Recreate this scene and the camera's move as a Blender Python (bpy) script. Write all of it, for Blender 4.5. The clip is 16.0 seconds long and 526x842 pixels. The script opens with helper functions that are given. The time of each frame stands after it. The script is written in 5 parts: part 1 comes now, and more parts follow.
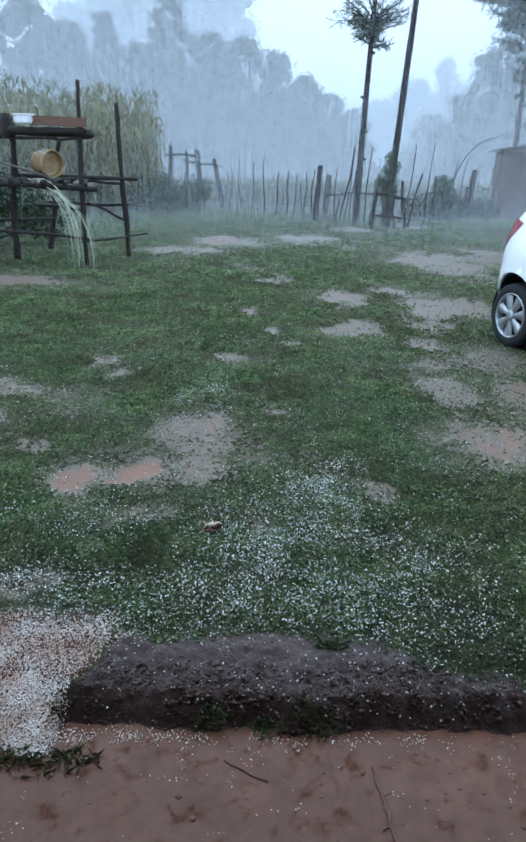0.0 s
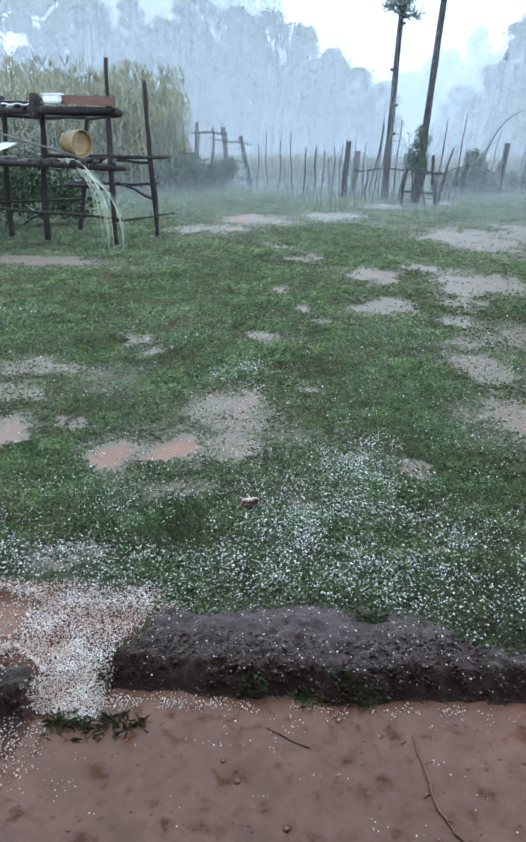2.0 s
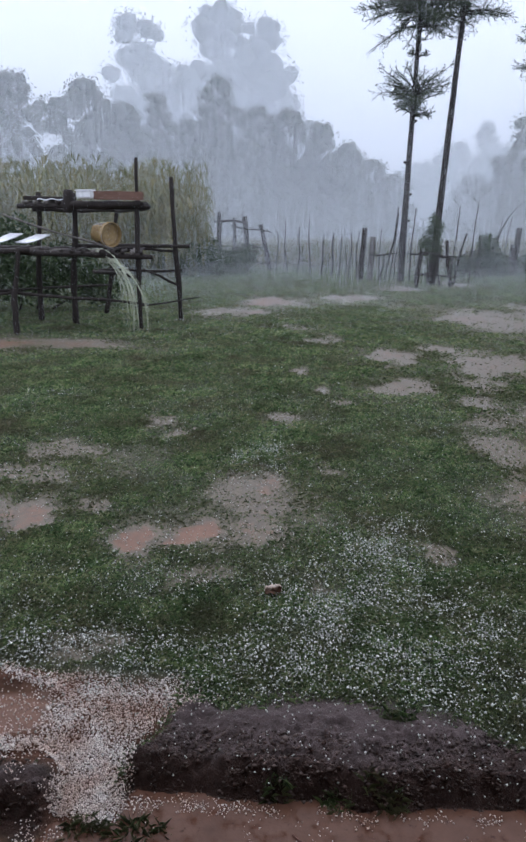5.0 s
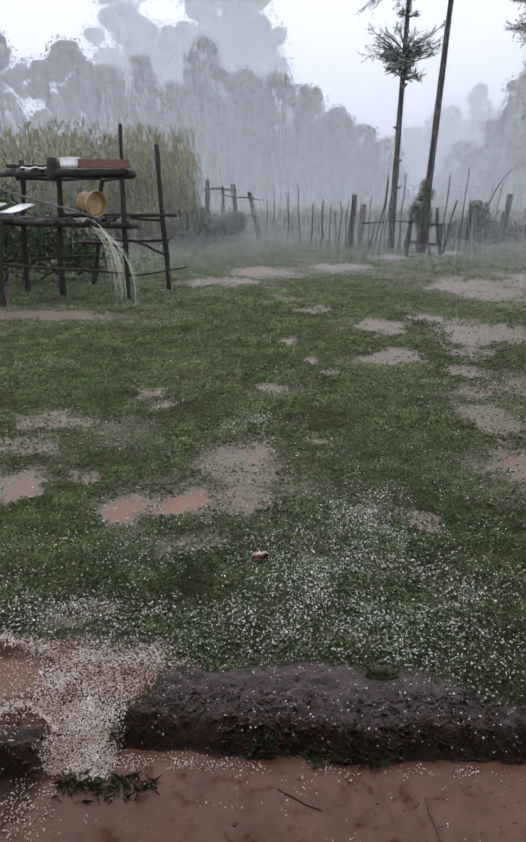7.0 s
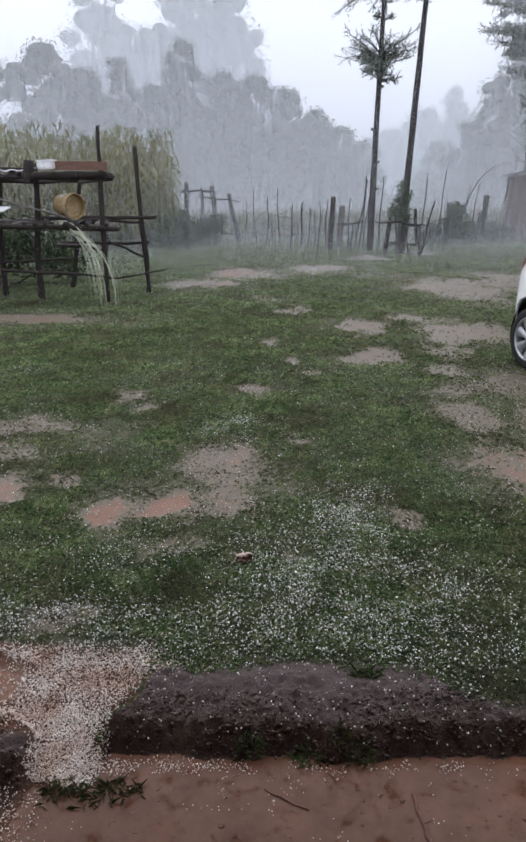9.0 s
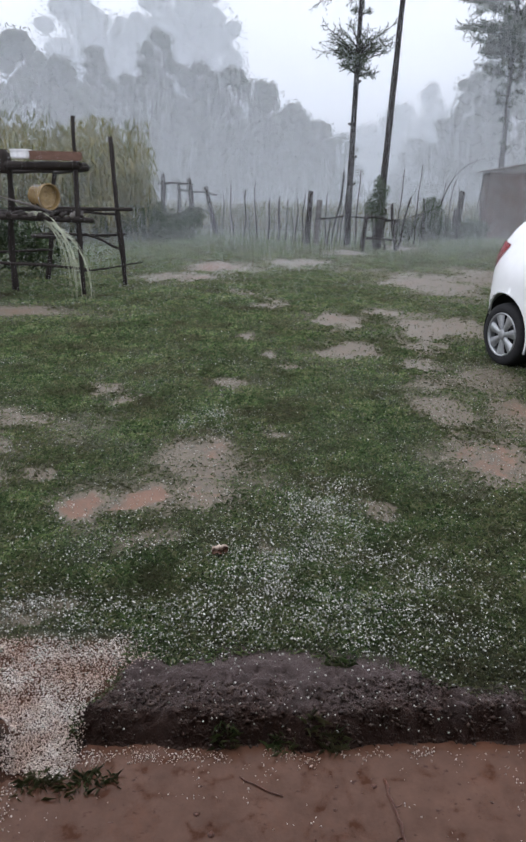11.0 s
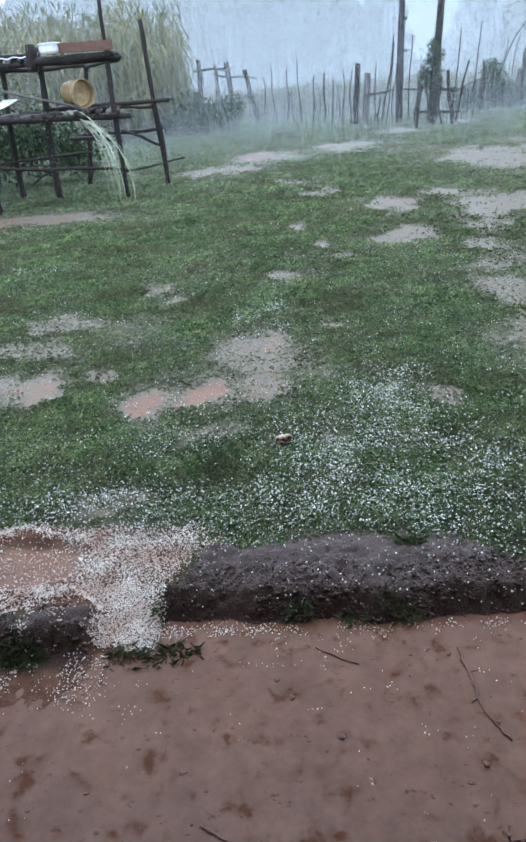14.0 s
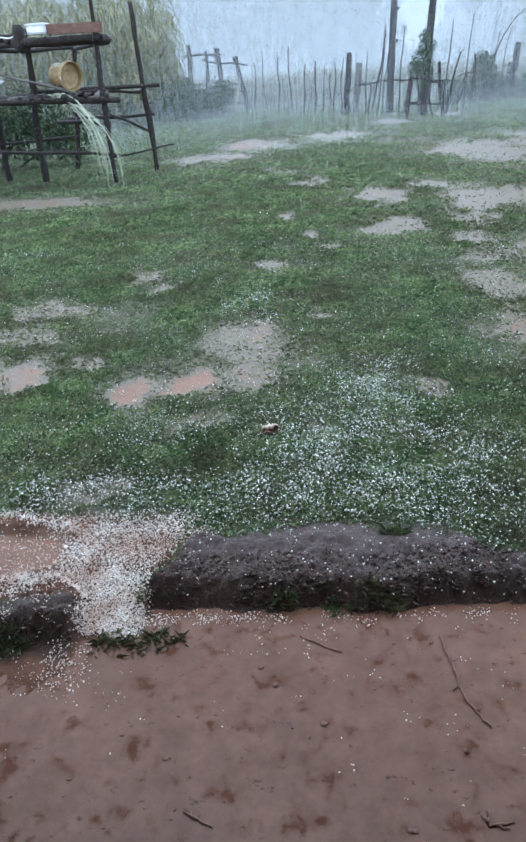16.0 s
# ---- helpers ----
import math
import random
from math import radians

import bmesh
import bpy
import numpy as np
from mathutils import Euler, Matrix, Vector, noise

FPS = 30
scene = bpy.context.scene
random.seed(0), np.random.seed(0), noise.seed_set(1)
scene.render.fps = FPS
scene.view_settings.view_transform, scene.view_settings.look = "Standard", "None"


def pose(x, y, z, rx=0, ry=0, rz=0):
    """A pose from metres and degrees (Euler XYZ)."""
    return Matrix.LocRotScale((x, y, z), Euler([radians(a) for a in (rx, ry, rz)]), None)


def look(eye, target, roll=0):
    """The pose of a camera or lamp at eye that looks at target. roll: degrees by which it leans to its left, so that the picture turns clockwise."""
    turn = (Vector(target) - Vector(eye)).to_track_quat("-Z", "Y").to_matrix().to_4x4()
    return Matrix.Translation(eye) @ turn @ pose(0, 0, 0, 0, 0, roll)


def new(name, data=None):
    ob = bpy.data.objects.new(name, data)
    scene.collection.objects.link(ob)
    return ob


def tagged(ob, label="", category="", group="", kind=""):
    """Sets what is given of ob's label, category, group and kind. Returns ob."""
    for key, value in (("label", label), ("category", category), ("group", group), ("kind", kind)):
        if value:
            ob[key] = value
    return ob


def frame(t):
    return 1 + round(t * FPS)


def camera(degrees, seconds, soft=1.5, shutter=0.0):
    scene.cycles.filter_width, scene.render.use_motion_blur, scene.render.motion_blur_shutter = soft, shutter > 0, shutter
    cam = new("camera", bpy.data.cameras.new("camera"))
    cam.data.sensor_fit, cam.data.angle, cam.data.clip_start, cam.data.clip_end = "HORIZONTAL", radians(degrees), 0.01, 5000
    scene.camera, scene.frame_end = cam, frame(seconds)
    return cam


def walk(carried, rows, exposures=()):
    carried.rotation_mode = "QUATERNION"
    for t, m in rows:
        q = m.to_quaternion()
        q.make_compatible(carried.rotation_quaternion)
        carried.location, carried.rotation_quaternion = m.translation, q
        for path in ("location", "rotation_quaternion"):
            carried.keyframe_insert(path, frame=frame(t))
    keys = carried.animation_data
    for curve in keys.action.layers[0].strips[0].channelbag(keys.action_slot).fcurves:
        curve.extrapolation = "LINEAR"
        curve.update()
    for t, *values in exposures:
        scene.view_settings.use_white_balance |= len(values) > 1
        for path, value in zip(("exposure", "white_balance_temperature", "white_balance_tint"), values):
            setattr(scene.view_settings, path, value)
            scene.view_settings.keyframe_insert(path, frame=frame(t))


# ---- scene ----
cam = camera(44.5, 16.0, soft=2.5)

PATH = [
    (0, (0.043, 0.06, 1.552), (0.059, 1.919, 0.816), 1.9),
    (0.5, (0.027, 0.043, 1.566), (0.081, 1.886, 0.791), 3.1),
    (1, (-0.014, 0.069, 1.544), (-0.034, 1.878, 0.691), 3.8),
    (1.5, (-0.002, 0.043, 1.52), (-0.01, 1.826, 0.614), 1.3),
    (2, (-0.004, 0.039, 1.538), (-0.067, 1.874, 0.744), 0.9),
    (2.5, (-0.004, 0.03, 1.529), (-0.018, 1.878, 0.764), 0.8),
    (3, (0.011, 0.048, 1.531), (0.026, 1.869, 0.705), -0.5),
    (3.5, (0.003, 0.035, 1.569), (0.0, 1.917, 0.892), 0.3),
    (4, (-0.024, 0.037, 1.582), (-0.16, 1.949, 1.012), 0.1),
    (6.5, (-0.006, -0.011, 1.611), (-0.117, 1.887, 0.988), 0.6),
    (7, (0.005, -0.005, 1.6), (-0.095, 1.88, 0.94), -0.0),
    (7.5, (0.008, -0.007, 1.598), (-0.09, 1.87, 0.912), -0.6),
    (8, (0.006, -0.007, 1.596), (-0.065, 1.875, 0.923), -0.2),
    (8.5, (0.018, -0.006, 1.597), (-0.039, 1.883, 0.945), -0.3),
    (9, (0.009, -0.005, 1.594), (-0.037, 1.884, 0.939), -0.3),
    (11.5, (0.015, -0.023, 1.595), (0.056, 1.86, 0.921), 0.3),
    (11.9, (0.005, -0.023, 1.577), (0.058, 1.854, 0.889), -0.1),
    (12, (0.009, -0.029, 1.587), (0.05, 1.837, 0.87), -0.6),
    (12.5, (0.007, -0.028, 1.542), (-0.096, 1.767, 0.665), -4.7),
    (13, (-0.004, -0.013, 1.525), (-0.176, 1.762, 0.619), -5.2),
    (13.5, (-0.008, 0.002, 1.519), (-0.167, 1.776, 0.609), -5.0),
    (14, (-0.005, 0.003, 1.517), (-0.16, 1.759, 0.574), -4.9),
    (14.5, (-0.002, 0.006, 1.515), (-0.138, 1.763, 0.568), -4.4),
    (15, (-0.003, -0.005, 1.521), (-0.118, 1.753, 0.574), -3.9),
    (15.5, (-0.006, -0.002, 1.518), (-0.135, 1.75, 0.563), -4.1),
    (16, (-0.009, 0.001, 1.515), (-0.122, 1.745, 0.542), -3.5),
]
EXPOSURES = [
    (0.0, 0.97, 5080, 1), (0.5, 0.95, 5150, 1), (1.0, 1.14, 5250, 2), (1.5, 1.39, 5320, 2), (2.0, 1.43, 5320, 2), (2.5, 1.03, 5260, 2), (3.0, 1.14, 5250, 2), (3.5, 0.92, 5220, 3),
    (4.0, 0.63, 5310, 7), (6.3, 0.59, 6380, 18), (7.0, 0.71, 6360, 15), (8.5, 0.79, 6320, 14), (9.0, 0.72, 6320, 14), (11.5, 0.73, 6320, 13), (12.0, 0.76, 6350, 13),
    (12.5, 1.38, 6400, 17), (13.0, 1.37, 6150, 15), (13.5, 1.45, 5520, 6), (14.5, 1.45, 5380, 4), (16.0, 1.51, 5320, 3),
]
walk(cam, [(t, look(eye, target, roll)) for t, eye, target, roll in PATH], EXPOSURES)

# ---- sky and light: a heavy overcast during a hail shower ----
world = bpy.data.worlds.new("overcast")
scene.world = world
world.use_nodes = True
wn, wl = world.node_tree.nodes, world.node_tree.links
wn.clear()
sky = wn.new("ShaderNodeTexSky")
sky.sky_type, sky.sun_disc = "NISHITA", False
sky.sun_elevation, sky.sun_rotation = radians(76), radians(-34)
sky.air_density, sky.dust_density, sky.ozone_density = 1.0, 6.0, 1.0
grey = wn.new("ShaderNodeHueSaturation")
grey.inputs["Saturation"].default_value = 0.15
grey.inputs["Value"].default_value = 0.1
veil = wn.new("ShaderNodeMixRGB")
veil.inputs[0].default_value = 0.75
veil.inputs[2].default_value = (0.80, 0.84, 0.92, 1)
background = wn.new("ShaderNodeBackground")
background.inputs["Strength"].default_value = 1.3
wout = wn.new("ShaderNodeOutputWorld")
wl.new(sky.outputs[0], grey.inputs["Color"])
wl.new(grey.outputs[0], veil.inputs[1])
wl.new(veil.outputs[0], background.inputs["Color"])
wl.new(background.outputs[0], wout.inputs["Surface"])

sun_data = bpy.data.lights.new("sun", "SUN")
sun_data.energy, sun_data.angle, sun_data.color = 0.6, radians(80), (1.0, 0.97, 0.94)
sun = new("sun", sun_data)
sun.matrix_world = look((-4, 10, 30), (0, 4, 0))


# ---- materials ----
def material(name):
    m = bpy.data.materials.new(name)
    m.use_nodes = True
    n = m.node_tree.nodes
    return m, n, m.node_tree.links, n["Principled BSDF"]


def ramp(n, l, source, stops):
    r = n.new("ShaderNodeValToRGB")
    while len(r.color_ramp.elements) < len(stops):
        r.color_ramp.elements.new(0.5)
    for e, (at, c) in zip(r.color_ramp.elements, stops):
        e.position, e.color = at, (*c, 1)
    l.new(source, r.inputs["Fac"])
    return r.outputs["Color"]


def grain(n, l, scale, detail=4.0, rough=0.6, stretch=(1, 1, 1), space="Object"):
    coords, mapping, tex = n.new("ShaderNodeTexCoord"), n.new("ShaderNodeMapping"), n.new("ShaderNodeTexNoise")
    mapping.inputs["Scale"].default_value = stretch
    tex.inputs["Scale"].default_value, tex.inputs["Detail"].default_value, tex.inputs["Roughness"].default_value = scale, detail, rough
    l.new(coords.outputs[space], mapping.inputs["Vector"])
    l.new(mapping.outputs[0], tex.inputs["Vector"])
    return tex.outputs["Fac"]


def mixed(n, l, fac, a, b, kind="MIX"):
    m = n.new("ShaderNodeMixRGB")
    m.blend_type = kind
    for socket, v in zip(m.inputs, (fac, a, b)):
        if isinstance(v, (int, float)):
            socket.default_value = v
        elif isinstance(v, tuple):
            socket.default_value = (*v, 1)
        else:
            l.new(v, socket)
    return m.outputs[0]


def reckon(n, l, kind, a, b=0.0):
    m = n.new("ShaderNodeMath")
    m.operation = kind
    m.use_clamp = kind != "ADD"
    for socket, v in zip(m.inputs, (a, b)):
        if isinstance(v, (int, float)):
            socket.default_value = v
        else:
            l.new(v, socket)
    return m.outputs[0]


def relief(n, l, bsdf, height, strength, distance):
    b = n.new("ShaderNodeBump")
    b.inputs["Strength"].default_value, b.inputs["Distance"].default_value = strength, distance
    l.new(height, b.inputs["Height"])
    l.new(b.outputs[0], bsdf.inputs["Normal"])


def surface(name, dark, light, scale=6.0, rough=0.7, bump=0.3, stretch=(1, 1, 1), metallic=0.0, depth=0.01, spread=0.25):
    """Two tones of one substance, with a fine grain and broad stains over it."""
    m, n, l, bsdf = material(name)
    fine, broad = grain(n, l, scale * 6, 6, 0.65, stretch), grain(n, l, scale, 3, 0.5, stretch)
    base = ramp(n, l, broad, [(0.3, dark), (0.7, light)])
    speck = ramp(n, l, fine, [(0.3, tuple(c * (1 - spread) for c in dark)), (0.7, tuple(min(1, c * (1 + spread)) for c in light))])
    l.new(mixed(n, l, 0.5, base, speck), bsdf.inputs["Base Color"])
    l.new(reckon(n, l, "ADD", reckon(n, l, "MULTIPLY", broad, 0.25), rough - 0.12), bsdf.inputs["Roughness"])
    bsdf.inputs["Metallic"].default_value = metallic
    bsdf.inputs["Specular IOR Level"].default_value = 0.5 if rough < 0.5 else 0.2
    relief(n, l, bsdf, fine, bump, depth)
    return m


def leafage(name, tones, rough=0.45, translucent=0.25, withered=None):
    """Leaves: each one takes a tone of its own."""
    m, n, l, bsdf = material(name)
    geo = n.new("ShaderNodeNewGeometry")
    stops = [(i / max(1, len(tones) - 1), c) for i, c in enumerate(tones)]
    tone = ramp(n, l, geo.outputs["Random Per Island"], stops)
    broad = ramp(n, l, grain(n, l, 0.9, 3), [(0.3, (0.74, 0.78, 0.71)), (0.7, (1.44, 1.40, 1.32))])
    clump = ramp(n, l, grain(n, l, 5.5, 3), [(0.34, (0.66, 0.70, 0.68)), (0.66, (1.30, 1.26, 1.22))])
    colour = mixed(n, l, 1.0, mixed(n, l, 1.0, tone, broad, "MULTIPLY"), clump, "MULTIPLY")
    if withered:
        dry = n.new("ShaderNodeMapRange")
        dry.inputs["From Min"].default_value, dry.inputs["From Max"].default_value, dry.inputs["To Max"].default_value = 0.42, 0.66, 0.72
        l.new(grain(n, l, 1.7, 5, 0.7), dry.inputs["Value"])
        colour = mixed(n, l, dry.outputs[0], colour, withered)
    l.new(colour, bsdf.inputs["Base Color"])
    bsdf.inputs["Roughness"].default_value = rough
    bsdf.inputs["Specular IOR Level"].default_value = 0.25
    thin, both, out = n.new("ShaderNodeBsdfTranslucent"), n.new("ShaderNodeMixShader"), n["Material Output"]
    l.new(colour, thin.inputs["Color"])
    both.inputs[0].default_value = translucent
    l.new(bsdf.outputs[0], both.inputs[1])
    l.new(thin.outputs[0], both.inputs[2])
    l.new(both.outputs[0], out.inputs["Surface"])
    return m


def ground_material():
    m, n, l, bsdf = material("ground")
    cover = n.new("ShaderNodeVertexColor")
    cover.layer_name = "cover"
    parts = n.new("ShaderNodeSeparateColor")
    l.new(cover.outputs["Color"], parts.inputs[0])
    bare, dark, red = parts.outputs[0], parts.outputs[1], parts.outputs[2]
    fine, mid, broad = grain(n, l, 160, 6, 0.7), grain(n, l, 24, 5, 0.65), grain(n, l, 1.3, 4, 0.6)
    turf = mixed(n, l, 0.45, ramp(n, l, mixed(n, l, 0.6, mid, fine), [(0.32, (0.020, 0.025, 0.015)), (0.5, (0.048, 0.058, 0.034)), (0.68, (0.095, 0.098, 0.066))]),
                 ramp(n, l, broad, [(0.3, (0.028, 0.036, 0.022)), (0.6, (0.044, 0.052, 0.033)), (0.8, (0.076, 0.070, 0.054))]))
    silt = mixed(n, l, 0.5, ramp(n, l, mid, [(0.3, (0.115, 0.060, 0.038)), (0.7, (0.190, 0.108, 0.072))]),
                 ramp(n, l, broad, [(0.35, (0.115, 0.060, 0.038)), (0.7, (0.175, 0.100, 0.066))]))
    worn = mixed(n, l, 0.5, ramp(n, l, fine, [(0.3, (0.050, 0.042, 0.030)), (0.7, (0.170, 0.138, 0.100))]),
                 ramp(n, l, mid, [(0.35, (0.044, 0.038, 0.028)), (0.7, (0.170, 0.138, 0.100))]))
    loam = mixed(n, l, 0.5, ramp(n, l, fine, [(0.3, (0.040, 0.029, 0.027)), (0.7, (0.165, 0.125, 0.120))]),
                 ramp(n, l, mid, [(0.35, (0.046, 0.034, 0.032)), (0.7, (0.125, 0.094, 0.090))]))
    clay = mixed(n, l, 0.5, ramp(n, l, mid, [(0.3, (0.055, 0.026, 0.016)), (0.7, (0.16, 0.082, 0.054))]),
                 ramp(n, l, broad, [(0.35, (0.075, 0.036, 0.023)), (0.7, (0.15, 0.076, 0.050))]))
    # ragged borders between turf and worn soil, and between that and silt
    torn = mixed(n, l, 0.5, mid, grain(n, l, 7, 4, 0.65))
    ragged = reckon(n, l, "ADD", reckon(n, l, "ADD", bare, reckon(n, l, "MULTIPLY", torn, 1.1)), -0.55)

    def border(low, high):
        e = n.new("ShaderNodeMapRange")
        e.inputs["From Min"].default_value, e.inputs["From Max"].default_value = low, high
        l.new(ragged, e.inputs["Value"])
        return e.outputs[0]

    colour = mixed(n, l, border(0.18, 0.66), turf, worn)
    colour = mixed(n, l, border(0.82, 1.0), colour, silt)
    # bank face darker, top loam paler: shade and sky sheen put into the colour
    dark_face = mixed(n, l, 0.5, ramp(n, l, fine, [(0.3, (0.016, 0.008, 0.006)), (0.7, (0.078, 0.044, 0.034))]),
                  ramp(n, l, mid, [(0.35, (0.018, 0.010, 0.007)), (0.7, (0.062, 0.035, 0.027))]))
    colour = mixed(n, l, dark, colour, mixed(n, l, cover.outputs["Alpha"], dark_face, loam))
    colour = mixed(n, l, red, colour, clay)
    l.new(colour, bsdf.inputs["Base Color"])
    # a film of rain water stands on the bare places and smooths them
    film = border(0.34, 0.62)
    shine = mixed(n, l, film, (0.92, 0.92, 0.92), mixed(n, l, mid, (0.20, 0.20, 0.20), (0.48, 0.48, 0.48)))
    shine = mixed(n, l, dark, shine, mixed(n, l, fine, (0.26, 0.26, 0.26), (0.52, 0.52, 0.52)))
    l.new(shine, bsdf.inputs["Roughness"])
    bsdf.inputs["Specular IOR Level"].default_value = 0.30
    bsdf.inputs["IOR"].default_value = 1.33
    bump = n.new("ShaderNodeBump")
    bump.inputs["Distance"].default_value = 0.022
    calm = reckon(n, l, "MULTIPLY", film, mixed(n, l, dark, (1, 1, 1), (0, 0, 0)))
    l.new(mixed(n, l, calm, (1, 1, 1), (0.10, 0.10, 0.10)), bump.inputs["Strength"])
    l.new(mixed(n, l, 0.4, mixed(n, l, 0.5, mid, grain(n, l, 60, 5, 0.7)), fine), bump.inputs["Height"])
    l.new(bump.outputs[0], bsdf.inputs["Normal"])
    return m


def water_material():
    m, n, l, bsdf = material("muddy_water")
    broad, swirl = grain(n, l, 2.2, 5, 0.65), grain(n, l, 11, 6, 0.7)
    tone = mixed(n, l, 0.5, ramp(n, l, broad, [(0.3, (0.072, 0.032, 0.019)), (0.7, (0.135, 0.070, 0.046))]),
                 ramp(n, l, swirl, [(0.3, (0.052, 0.024, 0.014)), (0.7, (0.130, 0.070, 0.048))]))
    clots = ramp(n, l, grain(n, l, 15, 5, 0.68), [(0.535, (0, 0, 0)), (0.66, (1, 1, 1))])
    tone = mixed(n, l, reckon(n, l, "MULTIPLY", clots, 0.9), tone, (0.060, 0.024, 0.013))
    specks = ramp(n, l, grain(n, l, 30, 3, 0.6, (1, 1.5, 1)), [(0.64, (0, 0, 0)), (0.74, (1, 1, 1))])
    tone = mixed(n, l, reckon(n, l, "MULTIPLY", specks, 0.85), tone, (0.030, 0.009, 0.006))
    ochre = ramp(n, l, grain(n, l, 5, 5, 0.7), [(0.56, (0, 0, 0)), (0.72, (1, 1, 1))])
    tone = mixed(n, l, reckon(n, l, "MULTIPLY", ochre, 0.5), tone, (0.125, 0.052, 0.028))
    l.new(tone, bsdf.inputs["Base Color"])
    # mud that breaks the surface has no sheen
    l.new(mixed(n, l, clots, (0.24, 0.24, 0.24), (0.08, 0.08, 0.08)), bsdf.inputs["Specular IOR Level"])
    l.new(mixed(n, l, clots, (0.16, 0.16, 0.16), (0.5, 0.5, 0.5)), bsdf.inputs["Roughness"])
    bsdf.inputs["IOR"].default_value = 1.33
    relief(n, l, bsdf, mixed(n, l, 0.5, grain(n, l, 42, 4, 0.6), grain(n, l, 12, 4, 0.6)), 0.5, 0.006)
    return m


def clear(n, l, bsdf, tint, share):
    """Lets part of the light through."""
    thin, both = n.new("ShaderNodeBsdfTranslucent"), n.new("ShaderNodeMixShader")
    thin.inputs["Color"].default_value = (*tint, 1)
    both.inputs[0].default_value = share
    l.new(bsdf.outputs[0], both.inputs[1])
    l.new(thin.outputs[0], both.inputs[2])
    l.new(both.outputs[0], n["Material Output"].inputs["Surface"])


def ice_material():
    m, n, l, bsdf = material("hail_ice")
    geo = n.new("ShaderNodeNewGeometry")
    l.new(ramp(n, l, geo.outputs["Random Per Island"], [(0.0, (0.22, 0.24, 0.20)), (0.6, (0.50, 0.51, 0.46)), (1.0, (0.84, 0.84, 0.79))]), bsdf.inputs["Base Color"])
    bsdf.inputs["Roughness"].default_value = 0.25
    clear(n, l, bsdf, (0.92, 0.93, 0.90), 0.1)
    return m


def slush_material():
    """Hail washed together: whiter and wetter, stained by the brown water."""
    m, n, l, bsdf = material("hail_slush")
    geo = n.new("ShaderNodeNewGeometry")
    tone = ramp(n, l, geo.outputs["Random Per Island"], [(0.0, (0.60, 0.52, 0.46)), (0.35, (0.84, 0.80, 0.76)), (1.0, (0.94, 0.93, 0.91))])
    stain = ramp(n, l, grain(n, l, 9, 4, 0.6), [(0.38, (0.70, 0.55, 0.47)), (0.62, (1.0, 0.97, 0.94))])
    l.new(mixed(n, l, 1.0, tone, stain, "MULTIPLY"), bsdf.inputs["Base Color"])
    bsdf.inputs["Roughness"].default_value = 0.3
    clear(n, l, bsdf, (0.95, 0.92, 0.90), 0.12)
    return m


def haze_material():
    """Threads that stand in for haze: light passes and scatters alike."""
    m, n, l, bsdf = material("haze_threads")
    bsdf.inputs["Base Color"].default_value, bsdf.inputs["Roughness"].default_value = (0.87, 0.915, 0.955, 1), 0.8
    clear(n, l, bsdf, (0.87, 0.915, 0.955), 0.5)
    return m


def brick_material():
    m, n, l, bsdf = material("clay_brick")
    info = n.new("ShaderNodeObjectInfo")
    tone = ramp(n, l, info.outputs["Random"], [(0.0, (0.070, 0.034, 0.026)), (0.5, (0.095, 0.047, 0.036)), (1.0, (0.120, 0.064, 0.050))])
    stain = ramp(n, l, grain(n, l, 5, 5, 0.65), [(0.3, (0.75, 0.75, 0.75)), (0.7, (1.1, 1.1, 1.1))])
    l.new(mixed(n, l, 1.0, tone, stain, "MULTIPLY"), bsdf.inputs["Base Color"])
    bsdf.inputs["Roughness"].default_value = 0.85
    relief(n, l, bsdf, grain(n, l, 60, 4), 0.3, 0.005)
    return m


GROUND, WATER, ICE, SLUSH, HAZE, BRICK = ground_material(), water_material(), ice_material(), slush_material(), haze_material(), brick_material()
WOOD = surface("wet_weathered_wood", (0.010, 0.008, 0.0075), (0.040, 0.032, 0.028), 5, 0.7, 0.8, (6, 6, 0.8))
WOOD_GREY = surface("grey_weathered_wood", (0.06, 0.055, 0.05), (0.16, 0.145, 0.13), 5, 0.7, 0.6, (6, 6, 0.8))
PLANK = surface("brown_plank", (0.085, 0.045, 0.032), (0.19, 0.11, 0.082), 5, 0.65, 0.5, (0.8, 6, 6))
BARK = surface("tree_bark", (0.013, 0.011, 0.011), (0.044, 0.038, 0.037), 4, 0.85, 0.9, (5, 5, 0.9), depth=0.02)
REED = surface("pale_reed", (0.20, 0.22, 0.15), (0.42, 0.44, 0.33), 8, 0.5, 0.2)
TIN = surface("galvanised_tin", (0.30, 0.31, 0.33), (0.62, 0.63, 0.65), 3, 0.42, 0.15, metallic=0.6)
RUST = surface("rusty_tin", (0.10, 0.07, 0.06), (0.26, 0.21, 0.19), 3, 0.6, 0.3, metallic=0.3)
WHITE_TUB = surface("white_plastic", (0.62, 0.63, 0.64), (0.80, 0.80, 0.80), 4, 0.4, 0.05)
AMBER = surface("amber_plastic", (0.15, 0.095, 0.038), (0.34, 0.24, 0.11), 7, 0.20, 0.1)
PAINT = surface("white_car_paint", (0.74, 0.75, 0.76), (0.80, 0.81, 0.82), 1.2, 0.22, 0.0, spread=0.02)
RUBBER = surface("black_rubber", (0.012, 0.012, 0.013), (0.03, 0.03, 0.032), 14, 0.75, 0.3)
